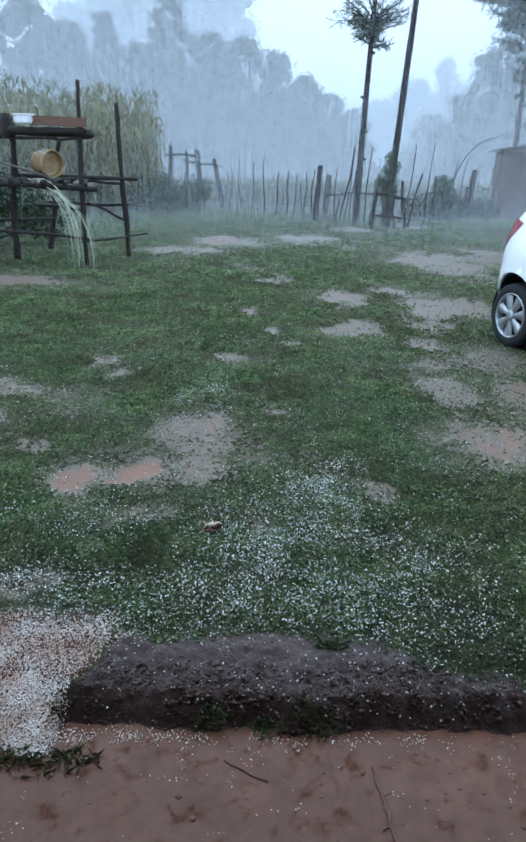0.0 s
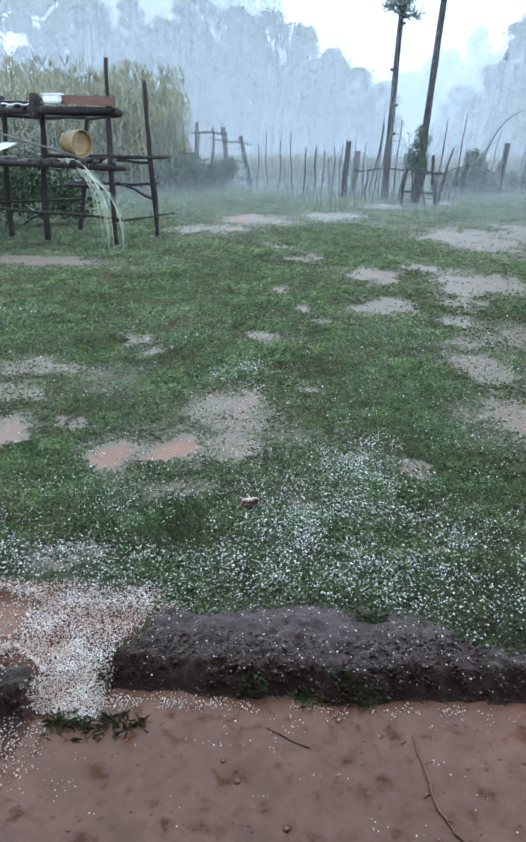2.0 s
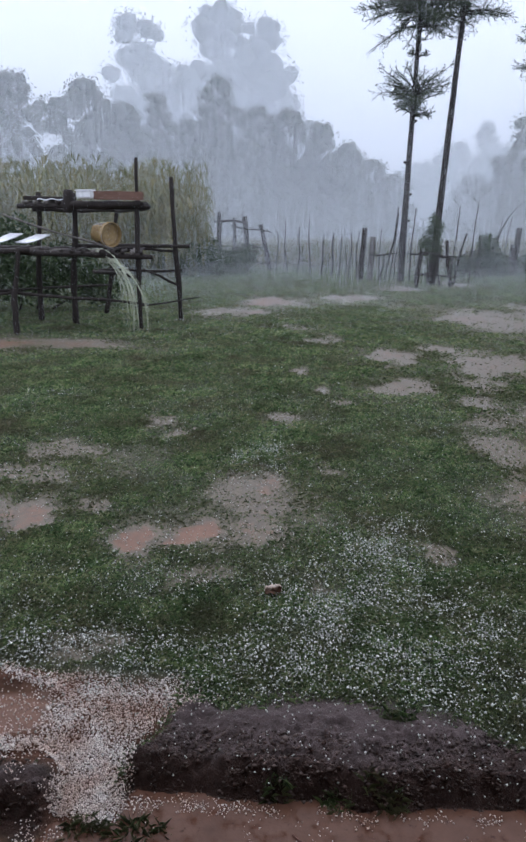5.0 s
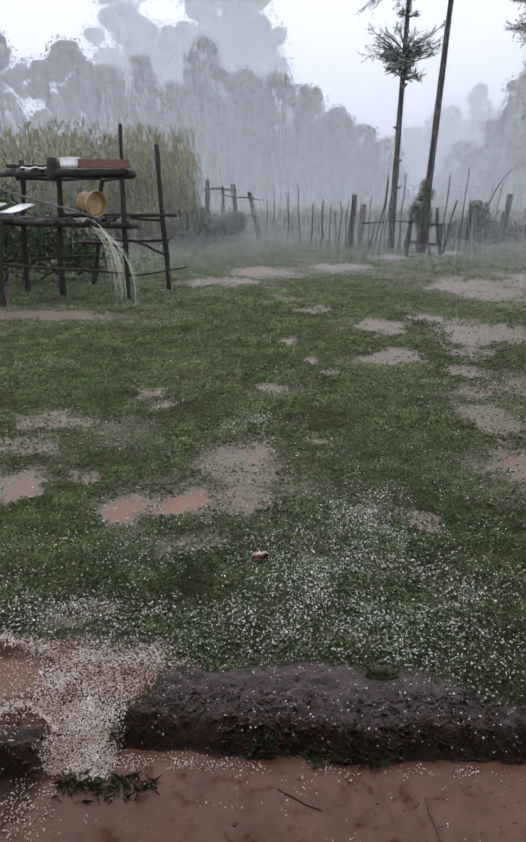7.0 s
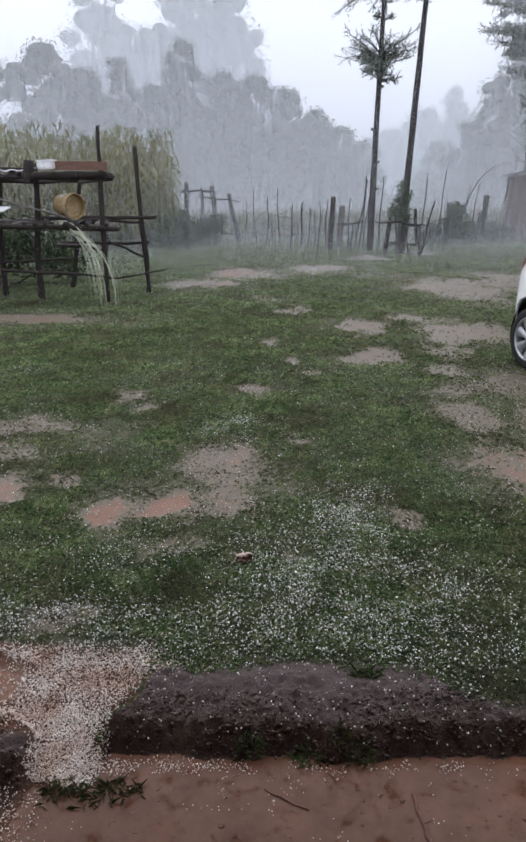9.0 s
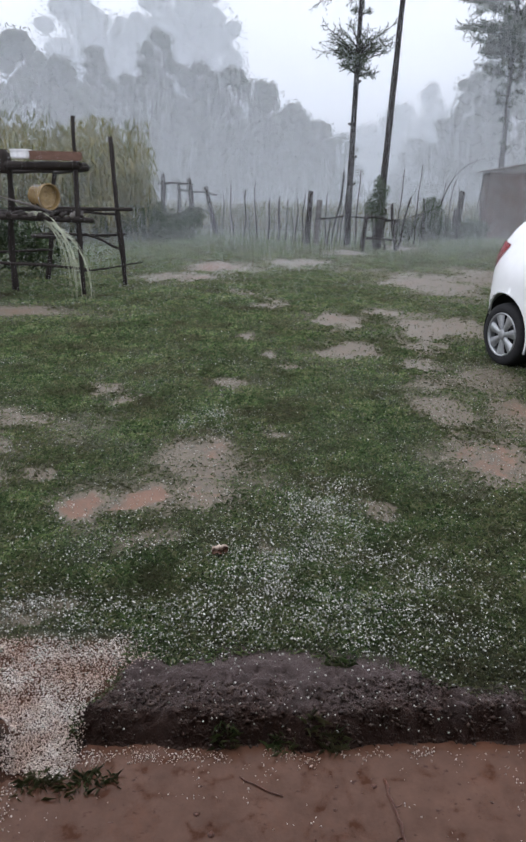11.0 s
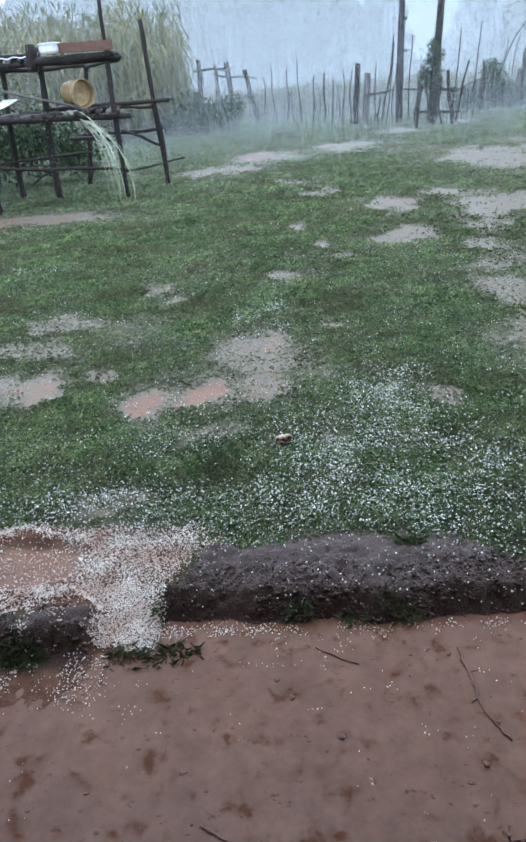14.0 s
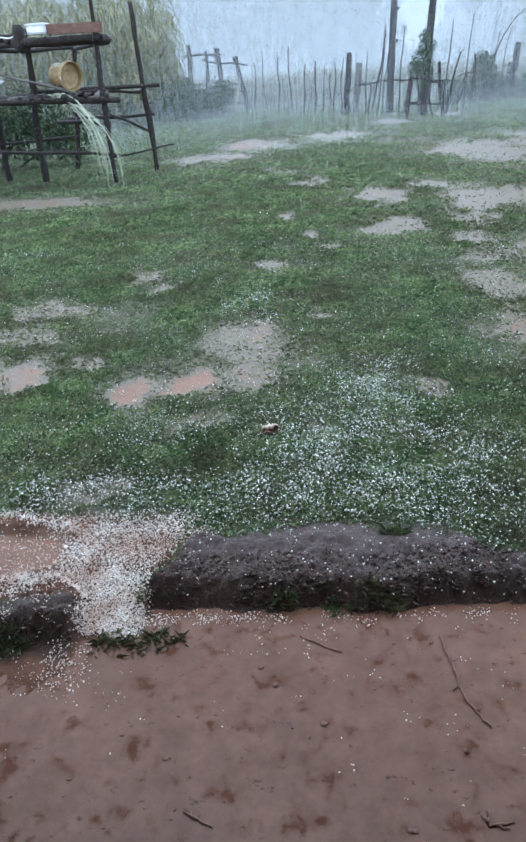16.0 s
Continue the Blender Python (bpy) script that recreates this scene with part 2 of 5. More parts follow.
PLASTIC = surface("black_plastic", (0.015, 0.015, 0.017), (0.03, 0.03, 0.033), 9, 0.55, 0.1)
ALLOY = surface("silver_wheel_cover", (0.26, 0.27, 0.28), (0.42, 0.43, 0.44), 4, 0.38, 0.05, metallic=0.6)
CHROME = surface("chrome", (0.6, 0.6, 0.62), (0.75, 0.75, 0.77), 3, 0.15, 0.0, metallic=1.0)
MORTAR = surface("mud_mortar", (0.075, 0.046, 0.038), (0.115, 0.074, 0.062), 5, 0.9, 0.4)
CLOD = surface("dark_red_mud", (0.06, 0.022, 0.014), (0.14, 0.055, 0.034), 30, 0.4, 0.6)
DEAD_LEAF = surface("dead_leaf", (0.035, 0.018, 0.012), (0.14, 0.075, 0.045), 25, 0.5, 0.4)
LEAF_RIM = surface("dry_leaf_rim", (0.28, 0.20, 0.15), (0.52, 0.44, 0.37), 30, 0.5, 0.3)
LINING = surface("crumpled_lining", (0.13, 0.07, 0.025), (0.52, 0.38, 0.18), 9, 0.35, 0.5)
GRASS = leafage("grass", [(0.040, 0.074, 0.033), (0.090, 0.152, 0.064), (0.172, 0.250, 0.108), (0.30, 0.305, 0.195), (0.066, 0.107, 0.050), (0.210, 0.296, 0.136)], 0.42, 0.3, (0.120, 0.096, 0.064))
VINE = leafage("vine_leaves", [(0.022, 0.038, 0.018), (0.040, 0.062, 0.028), (0.062, 0.088, 0.042)])
BUSH = leafage("bush_leaves", [(0.016, 0.030, 0.014), (0.034, 0.056, 0.025), (0.058, 0.082, 0.038)])
MAIZE = leafage("maize_leaves", [(0.105, 0.122, 0.058), (0.150, 0.150, 0.078), (0.20, 0.175, 0.095), (0.120, 0.135, 0.065)], 0.6, 0.3)
NEEDLES = leafage("dark_foliage", [(0.030, 0.042, 0.030), (0.05, 0.066, 0.042), (0.07, 0.085, 0.055)], 0.6)
GUM = leafage("gum_leaves", [(0.040, 0.052, 0.036), (0.052, 0.066, 0.045), (0.064, 0.080, 0.052)], 0.9, 0.5)


def lamp_material():
    m, n, l, bsdf = material("red_lens")
    stripes = ramp(n, l, grain(n, l, 18, 2), [(0.35, (0.16, 0.003, 0.005)), (0.65, (0.30, 0.008, 0.010))])
    l.new(stripes, bsdf.inputs["Base Color"])
    bsdf.inputs["Roughness"].default_value, bsdf.inputs["Coat Weight"].default_value = 0.25, 0.2
    return m


def glass_material():
    m, n, l, bsdf = material("dark_glass")
    bsdf.inputs["Base Color"].default_value = (0.012, 0.014, 0.015, 1)
    bsdf.inputs["Roughness"].default_value = 0.05
    return m


LENS, GLASS = lamp_material(), glass_material()


# ---- helpers of shape ----
def mesh_of(name, verts, faces, smooth=False):
    me = bpy.data.meshes.new(name)
    me.from_pydata([tuple(v) for v in verts], [], [tuple(f) for f in faces])
    if smooth:
        me.polygons.foreach_set("use_smooth", [True] * len(me.polygons))
    me.update()
    return me


def soup(name, verts, size):
    """A mesh of loose polygons of that many corners, from an array of corners in a row."""
    verts = np.asarray(verts, np.float32).reshape(-1, 3)
    count = len(verts) // size
    me = bpy.data.meshes.new(name)
    me.vertices.add(len(verts))
    me.vertices.foreach_set("co", verts.ravel())
    me.loops.add(len(verts))
    me.loops.foreach_set("vertex_index", np.arange(len(verts), dtype=np.int32))
    me.polygons.add(count)
    me.polygons.foreach_set("loop_start", np.arange(count, dtype=np.int32) * size)
    me.polygons.foreach_set("loop_total", np.full(count, size, np.int32))
    me.update(calc_edges=True)
    return me


def many(name, corners, faces):
    """A mesh of many islands: corners (islands, k, 3) and the faces of one island (triangles)."""
    corners = np.asarray(corners, np.float32)
    islands, k, _ = corners.shape
    tri = np.asarray(faces, np.int32)
    index = (np.arange(islands, dtype=np.int32)[:, None, None] * k + tri[None]).reshape(-1)
    me = bpy.data.meshes.new(name)
    me.vertices.add(islands * k)
    me.vertices.foreach_set("co", corners.ravel())
    me.loops.add(len(index))
    me.loops.foreach_set("vertex_index", index)
    me.polygons.add(len(index) // 3)
    me.polygons.foreach_set("loop_start", np.arange(len(index) // 3, dtype=np.int32) * 3)
    me.polygons.foreach_set("loop_total", np.full(len(index) // 3, 3, np.int32))
    me.update(calc_edges=True)
    return me


def thing(name, base, label, category, group="", kind=""):
    ob = new(name)
    ob.location = base
    return tagged(ob, label, category, group, kind)


def put(name, me, mat, parent=None, label="", at=(0, 0, 0)):
    """A mesh object; its vertices are given in the world, less the place of its thing."""
    ob = new(name, me)
    if not me.materials:
        me.materials.append(mat)
    if parent:
        ob.parent = parent
    ob.location = at
    if label:
        ob["label"] = label
    return ob


def tube(points, radii, sides=8, rough=0.0, seed=0, closed=True):
    """Vertices and faces of a limb along points."""
    rng = random.Random(seed)
    points = [Vector(p) for p in points]
    verts, faces, prev = [], [], None
    for i, p in enumerate(points):
        way = (points[min(i + 1, len(points) - 1)] - points[max(i - 1, 0)]).normalized()
        side = way.cross(prev if prev else (Vector((0, 1, 0)) if abs(way.y) < 0.8 else Vector((1, 0, 0)))).normalized()
        up = side.cross(way).normalized()
        prev = up
        for s in range(sides):
            a = 2 * math.pi * s / sides
            r = radii[i] * (1 + rough * (rng.random() - 0.5))
            verts.append(p + side * math.cos(a) * r + up * math.sin(a) * r)
    for i in range(len(points) - 1):
        for s in range(sides):
            a, b = i * sides + s, i * sides + (s + 1) % sides
            faces.append((a, b, b + sides, a + sides))
    if closed:
        faces.append(tuple(range(sides))[::-1])
        faces.append(tuple(range((len(points) - 1) * sides, len(points) * sides)))
    return verts, faces


def stick_mesh(name, p0, p1, r0, r1, base=(0, 0, 0), wobble=0.02, seed=0, steps=7, sides=7, sag=0.0):
    """A crooked pole with knots, from p0 to p1."""
    rng = random.Random(seed)
    p0, p1, base = Vector(p0), Vector(p1), Vector(base)
    way = p1 - p0
    side = way.orthogonal().normalized()
    across = way.cross(side).normalized()
    pts, radii = [], []
    phase, phase2 = rng.random() * 6, rng.random() * 6
    for i in range(steps + 1):
        f = i / steps
        swing = math.sin(math.pi * f)
        off = side * wobble * (math.sin(phase + 5 * f) * swing + 0.4 * (rng.random() - 0.5)) + across * wobble * math.sin(phase2 + 4 * f) * swing
        pts.append(p0 + way * f + off + Vector((0, 0, -sag * swing)) - base)
        radii.append((r0 + (r1 - r0) * f) * (1 + 0.34 * (rng.random() - 0.5)))
    v, f = tube(pts, radii, sides, 0.26, seed)
    return mesh_of(name, v, f, True)


def box_mesh(name, size, centre=(0, 0, 0), turn=(0, 0, 0), bevel=0.004):
    bm = bmesh.new()
    bmesh.ops.create_cube(bm, size=1)
    bmesh.ops.scale(bm, vec=size, verts=bm.verts)
    if bevel:
        bmesh.ops.bevel(bm, geom=bm.edges[:], offset=bevel, segments=2, affect="EDGES")
    bm.transform(pose(*centre, *turn))
    me = bpy.data.meshes.new(name)
    bm.to_mesh(me)
    bm.free()
    return me


def turned(name, profile, sides=28):
    """A body of revolution about z from (radius, height) pairs."""
    verts, faces = [], []
    for r, z in profile:
        for s in range(sides):
            a = 2 * math.pi * s / sides
            verts.append((r * math.cos(a), r * math.sin(a), z))
    for i in range(len(profile) - 1):
        for s in range(sides):
            a, b = i * sides + s, i * sides + (s + 1) % sides
            faces.append((a, b, b + sides, a + sides))
    return mesh_of(name, verts, faces, True)


def hashed(ix, iy, seed):
    h = (ix.astype(np.int64) * 374761393 + iy.astype(np.int64) * 668265263 + seed * 974634777) & 0x7FFFFFFF
    h = ((h ^ (h >> 13)) * 1274126177) & 0x7FFFFFFF
    return ((h ^ (h >> 16)) & 0xFFFF) / 65535.0


def field(x, y, scale, seed=0, octaves=3):
    """Smooth noise from 0 to 1 over the plan."""
    total, weight, amp = 0, 0, 1.0
    for o in range(octaves):
        u, v = x * scale, y * scale
        ix, iy = np.floor(u), np.floor(v)
        fu, fv = u - ix, v - iy
        fu, fv = fu * fu * (3 - 2 * fu), fv * fv * (3 - 2 * fv)
        a, b = hashed(ix, iy, seed + o), hashed(ix + 1, iy, seed + o)
        c, d = hashed(ix, iy + 1, seed + o), hashed(ix + 1, iy + 1, seed + o)
        total = total + amp * ((a * (1 - fu) + b * fu) * (1 - fv) + (c * (1 - fu) + d * fu) * fv)
        weight += amp
        scale, amp = scale * 2.1, amp * 0.55
    return total / weight


def clumps(x, y, scale, seed=0):
    """Rounded crumbs side by side, from 0 in the cracks to 1 on top."""
    u, v = x * scale, y * scale
    ix, iy = np.floor(u), np.floor(v)
    best = np.full(np.shape(u), 9.0)
    for dx in (-1, 0, 1):
        for dy in (-1, 0, 1):
            px, py = ix + dx, iy + dy
            d = (px + hashed(px, py, seed) - u) ** 2 + (py + hashed(px, py, seed + 7) - v) ** 2
            best = np.minimum(best, d / (0.4 + 0.9 * hashed(px, py, seed + 13)))
    return np.sqrt(np.clip(1 - best, 0, 1))


def step(a, b, v):
    t = np.clip((v - a) / (b - a), 0, 1)
    return t * t * (3 - 2 * t)


# ---- the ground: a lawn with worn patches, an eroded bank, a flooded mud yard ----
# centre x, y, half-widths x, y, and how bare
PATCHES = [
    (-0.90, 3.15, 0.19, 0.23, 1.0), (-0.60, 3.20, 0.19, 0.19, 1.0), (-0.34, 3.80, 0.38, 0.44, 0.70), (-0.30, 3.28, 0.22, 0.28, 0.72), (-0.22, 3.89, 0.15, 0.20, 0.88), (-1.64, 3.34, 0.20, 0.30, 0.92),
    (-1.95, 3.90, 0.50, 0.30, 0.68), (-2.1, 3.3, 0.5, 0.35, 0.85), (-1.76, 4.43, 0.36, 0.27, 0.70), (-1.30, 3.48, 0.22, 0.17, 0.62), (-1.28, 5.24, 0.15, 0.27, 0.74), (-1.00, 4.97, 0.12, 0.19, 0.74),
    (-0.54, 2.72, 0.24, 0.18, 0.56), (-0.90, 2.20, 0.25, 0.13, 0.60), (-0.20, 5.50, 0.20, 0.28, 0.74), (0.34, 6.02, 0.14, 0.18, 0.82), (0.18, 6.62, 0.11, 0.22, 0.74), (-0.04, 7.33, 0.10, 0.21, 0.74),
    (1.04, 8.50, 0.46, 0.68, 0.86), (1.84, 9.14, 0.30, 0.50, 0.75), (1.00, 6.65, 0.42, 0.52, 0.80), (3.25, 12.2, 1.05, 2.2, 0.78), (2.25, 7.92, 0.65, 0.80, 0.82), (2.62, 7.95, 0.40, 0.8, 0.80),
    (1.62, 6.10, 0.30, 0.42, 0.66), (1.58, 3.72, 0.36, 0.46, 0.80), (1.50, 4.62, 0.26, 0.55, 0.78), (1.62, 5.50, 0.32, 0.36, 0.60), (2.05, 4.75, 0.30, 0.45, 0.74), (2.1, 5.6, 0.45, 0.6, 0.66),
    (0.71, 2.99, 0.10, 0.13, 0.66), (0.21, 4.20, 0.11, 0.11, 0.76), (-1.50, 12.8, 0.90, 0.8, 0.84), (-0.85, 14.9, 0.95, 1.0, 0.84), (0.96, 15.8, 0.95, 1.1, 0.86), (2.55, 18.6, 0.60, 1.3, 0.8),
    (-0.2, 10.9, 0.45, 0.45, 0.60), (-3.35, 8.90, 1.2, 0.55, 0.86), (-5.0, 8.7, 1.2, 0.7, 1.0), (4.4, 20.3, 0.6, 1.3, 0.7), (5.0, 13.0, 1.5, 1.8, 0.8), (0.24, 9.7, 0.25, 0.5, 0.65),
    (1.9, 7.0, 0.35, 0.5, 0.66), (2.2, 14.0, 0.9, 0.9, 0.5), (-0.5, 3.4, 0.8, 0.5, 0.36), (1.85, 4.8, 0.8, 1.4, 0.38), (-1.7, 4.1, 0.7, 0.5, 0.36), (0.05, 2.62, 0.14, 0.10, 0.5),
]


def bareness(x, y):
    far = np.clip(y / 4, 0.6, 3)
    wx = x + (0.26 * (field(x, y, 2.3, 5, 4) - 0.5) + 0.16 * (field(x, y, 11, 6) - 0.5)) * far
    wy = y + (0.42 * (field(x, y, 2.1, 9, 4) - 0.5) + 0.24 * (field(x, y, 9, 8) - 0.5)) * far
    out = 0.0 * x
    for cx, cy, rx, ry, much in PATCHES:
        d = np.sqrt(((wx - cx) / rx) ** 2 + ((wy - cy) / ry) ** 2)
        out = np.maximum(out, np.maximum(much * (1 - step(0.40, 1.35, d)), 0.45 * much * (1 - step(0.9, 2.3, d))))
    return np.clip(out + 0.22 * step(0.50, 0.85, field(x, y, 0.9, 15, 4)) * step(2.2, 4, y), 0, 1)


def bank_lines(x):
    """The foot of the bank and where its face turns over, by x."""
    wander = 0.05 * (field(x, 0 * x, 5, 21) - 0.5) + 0.03 * (field(x, 0 * x + 7, 17, 22) - 0.5)
    foot = 1.605 + wander + 0.02 * step(0.2, 0.8, x) - 0.14 * step(-0.70, -0.80, x)
    return foot, foot + 0.13 + 0.5 * wander


def gully(x, y):
    """How far the point lies in the washed-out gap of the bank."""
    left, right = -0.755 - 0.12 * step(1.60, 1.72, y) + 0.05 * (field(y, 0 * y, 8, 31) - 0.5), -0.575 + 0.09 * step(1.64, 1.80, y) + 0.05 * step(1.80, 1.92, y) + 0.04 * (field(y, 0 * y + 3, 9, 32) - 0.5)
    return step(left - 0.05, left + 0.03, x) * (1 - step(right - 0.03, right + 0.05, x))


def pond(x, y):
    """The brown pool above the bank beside the gully."""
    d = np.sqrt(((x + 1.16) / 0.35) ** 2 + ((y - 1.81) / 0.15) ** 2)
    return 1 - step(0.7, 1.15, d + 0.5 * (field(x, y, 7, 41) - 0.5))


def height(x, y):
    foot, crest = bank_lines(x)
    yard = -0.128 + 0.012 * (field(x, y, 6, 51) - 0.35) + 0.014 * step(-0.45, -0.85, x) * step(1.15, 1.5, y) + 0.035 * (field(x, y, 14, 53, 4) - 0.5) * step(-0.35, -0.75, x) * step(1.1, 1.4, y)
    face = 0.66 * step(foot, foot + 0.07, y) + 0.34 * step(foot + 0.04, crest + 0.12, y)
    torn = step(foot - 0.01, foot + 0.03, y) * (1 - step(crest + 0.02, crest + 0.22, y))
    crumbly = 0.020 * clumps(x, y, 26, 65) * step(0.30, 0.62, field(x, y, 9, 66)) + 0.012 * clumps(x, y, 55, 67) + 0.006 * clumps(x, y, 110, 68)
    lump = (0.034 * (field(x, y, 14, 61, 4) - 0.5) + 0.030 * (field(x, y, 45, 62, 3) - 0.5)) * torn + crumbly * (0.10 + 0.90 * torn) * loam_cover(x, y)
    lawn = -0.022 * (1 - step(crest, crest + 0.26, y)) + 0.02 * (field(x, y, 1.7, 71) - 0.5) * step(2, 3, y) - 0.012 * bareness(x, y)
    banked = yard + (lawn - yard) * face + lump
    ramped = -0.125 + 0.10 * step(1.42, 1.80, y) + 0.012 * (field(x, y, 12, 81) - 0.5)
    ramped = np.where(y > 1.8, ramped + 0.025 * step(1.8, 2.05, y), ramped)
    g = gully(x, y) * (1 - step(1.95, 2.10, y))
    z = banked * (1 - g) + ramped * g
    p = pond(x, y)
    return z * (1 - p) + (-0.038 + 0.022 * (field(x, y, 11, 91, 4) - 0.5)) * p + 0.9 * step(60, 300, y) * field(x, y, 0.02, 95)


def spaced(start, end, first, grow):
    out, v, d = [start], start, first
    while v < end:
        v += d
        d *= grow
        out.append(v)
    return out


def build_ground():
    half = spaced(0, 0.95, 0.009, 1.0)
    half = half + spaced(half[-1], 500, 0.010, 1.12)[1:]
    xs = np.array([-v for v in reversed(half[1:])] + half)
    ys = spaced(1.30, 1.54, 0.014, 1.0)
    ys = ys + spaced(ys[-1], 1.96, 0.0065, 1.0)[1:]
    ys = [-v for v in reversed(spaced(-1.30, 60, 0.014, 1.08)[1:])] + ys + spaced(ys[-1], 700, 0.014, 1.030)[1:]
    ys = np.array(ys)
    gx, gy = np.meshgrid(xs, ys)
    gz = height(gx, gy)
    nx, ny = len(xs), len(ys)
    verts = np.stack([gx, gy, gz], -1).reshape(-1, 3)
    i = np.arange(nx * ny).reshape(ny, nx)
    quads = np.stack([i[:-1, :-1], i[:-1, 1:], i[1:, 1:], i[1:, :-1]], -1).reshape(-1, 4)
    me = bpy.data.meshes.new("ground")
    me.vertices.add(len(verts))
    me.vertices.foreach_set("co", verts.astype(np.float32).ravel())
    me.loops.add(quads.size)
    me.loops.foreach_set("vertex_index", quads.astype(np.int32).ravel())
    me.polygons.add(len(quads))
    me.polygons.foreach_set("loop_start", np.arange(len(quads), dtype=np.int32) * 4)
    me.polygons.foreach_set("loop_total", np.full(len(quads), 4, np.int32))
    me.polygons.foreach_set("use_smooth", np.ones(len(quads), bool))
    me.update(calc_edges=True)
    x, y = verts[:, 0], verts[:, 1]
    cover = np.zeros((len(verts), 4), np.float32)
    foot, crest = bank_lines(x)
    # alpha: paler loam on top, painted darker down the face
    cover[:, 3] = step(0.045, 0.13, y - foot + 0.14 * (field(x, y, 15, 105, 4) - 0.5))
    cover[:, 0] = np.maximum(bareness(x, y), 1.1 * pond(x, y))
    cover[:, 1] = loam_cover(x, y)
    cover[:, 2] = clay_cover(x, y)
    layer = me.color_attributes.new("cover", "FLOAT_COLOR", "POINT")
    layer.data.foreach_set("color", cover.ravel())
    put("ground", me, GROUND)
    tagged(bpy.data.objects["ground"], "wet trampled lawn with bare mud patches and an eroded bank", "ground", kind="structure")


def loam_cover(x, y):
    """Dark earth of the bank: the whole face, and its bald top up to a ragged turf edge."""
    foot, crest = bank_lines(x)
    edge = 1.93 - 0.17 * step(0.28, 0.80, x) - 0.1 * step(0.9, 1.3, x) + 0.16 * (field(x, y, 7, 101, 4) - 0.5) + 0.02 * step(-0.3, -0.6, x) - 0.34 * step(-0.66, -0.78, x)
    on = step(foot - 0.07, foot - 0.03, y) * (1 - step(edge - 0.07, edge + 0.06, y))
    return on * (1 - 0.85 * gully(x, y) * step(1.5, 1.62, y)) * (1 - pond(x, y))


def clay_cover(x, y):
    foot, crest = bank_lines(x)
    yard = 1 - step(foot - 0.07, foot - 0.03, y)
    wash = step(-0.66, -0.76, x) * step(1.57, 1.61, y) * (1 - step(1.97, 2.06, y + 0.1 * (field(x, y, 7, 103) - 0.5)))
    return np.clip(np.maximum(np.maximum(yard, wash * (1 - 0.35 * pond(x, y))), 0.9 * gully(x, y) * (1 - step(1.9, 2.05, y))), 0, 1)


build_ground()


def build_water():
    """Rain water standing on the mud yard."""
    xs, ys = np.linspace(-14, 14, 57), np.linspace(-8, 1.72, 40)
    v = [(a, b, -0.120) for b in ys for a in xs]
    f = [(j * 57 + i, j * 57 + i + 1, (j + 1) * 57 + i + 1, (j + 1) * 57 + i) for j in range(39) for i in range(56)]
    put("water", mesh_of("water", v, f, True), WATER)
    tagged(bpy.data.objects["water"], "shallow brown rain water standing on the mud yard", "water", kind="structure")


build_water()


# ---- house added out of view to shade the near yard: wall behind, eave above ----
def build_unseen_house():
    me = box_mesh("unseen_wall", (13, 0.25, 2.75), (0, -1.15, 1.2), (0, 0, 0), 0.01)
    tagged(put("unseen_wall", me, PLASTER), "unseen mud-plastered wall added behind the camera to block light", "wall", kind="structure")
    v = [(-7 + 14 * k / 140, y, z + 0.014 * math.sin(k * math.pi / 2)) for y, z in ((1.32, 2.20), (-1.3, 2.95), (-4.2, 3.8)) for k in range(141)]
    f = [(r * 141 + k, r * 141 + k + 1, (r + 1) * 141 + k + 1, (r + 1) * 141 + k) for r in range(2) for k in range(140)]
    ob = put("shading_roof", mesh_of("shading_roof", v, f, True), RUST)
    ob.modifiers.new("gauge", "SOLIDIFY").thickness = 0.004
    tagged(ob, "unseen rusty corrugated tin roof added to shade the near yard", "roof", kind="structure")


PLASTER = surface("mud_plaster", (0.16, 0.10, 0.07), (0.28, 0.19, 0.14), 2, 0.9, 0.4)
build_unseen_house()


# ---- grass ----
def scatter(rng, count, y0, y1, wide=0.50, margin=0.7):
    """Points over the wedge of lawn in front of the camera, even over its area."""
    out_x, out_y, got = [], [], 0
    while got < count:
        y = rng.uniform(y0, y1, count)
        x = rng.uniform(-1, 1, count) * (wide * y1 + margin)
        ok = np.abs(x) < wide * y + margin
        out_x.append(x[ok])
        out_y.append(y[ok])
        got += ok.sum()
    return np.concatenate(out_x)[:count], np.concatenate(out_y)[:count]


def blades(rng, x, y, tall, width, lean):
    """Bent blades of grass: five corners each."""
    z = height(x, y)
    n = len(x)
    a, b = rng.uniform(0, 2 * math.pi, n), rng.uniform(0, 2 * math.pi, n)
    h = tall * rng.uniform(0.5, 1.3, n)
    w = width * rng.uniform(0.7, 1.3, n)
    l1 = lean * rng.uniform(0.1, 1.0, n)
    side = np.stack([np.cos(a), np.sin(a), 0 * a], -1) * w[:, None] / 2
    way = np.stack([np.cos(b), np.sin(b), 0 * b], -1)
    root = np.stack([x, y, z - 0.004], -1)
    mid = root + way * (h * l1 * 0.35)[:, None] + np.stack([0 * h, 0 * h, h * 0.6], -1)
    tip = root + way * (h * l1)[:, None] + np.stack([0 * h, 0 * h, h * (1.0 - 0.35 * l1)], -1)
    return np.stack([root, mid + side, tip, mid - side], 1)


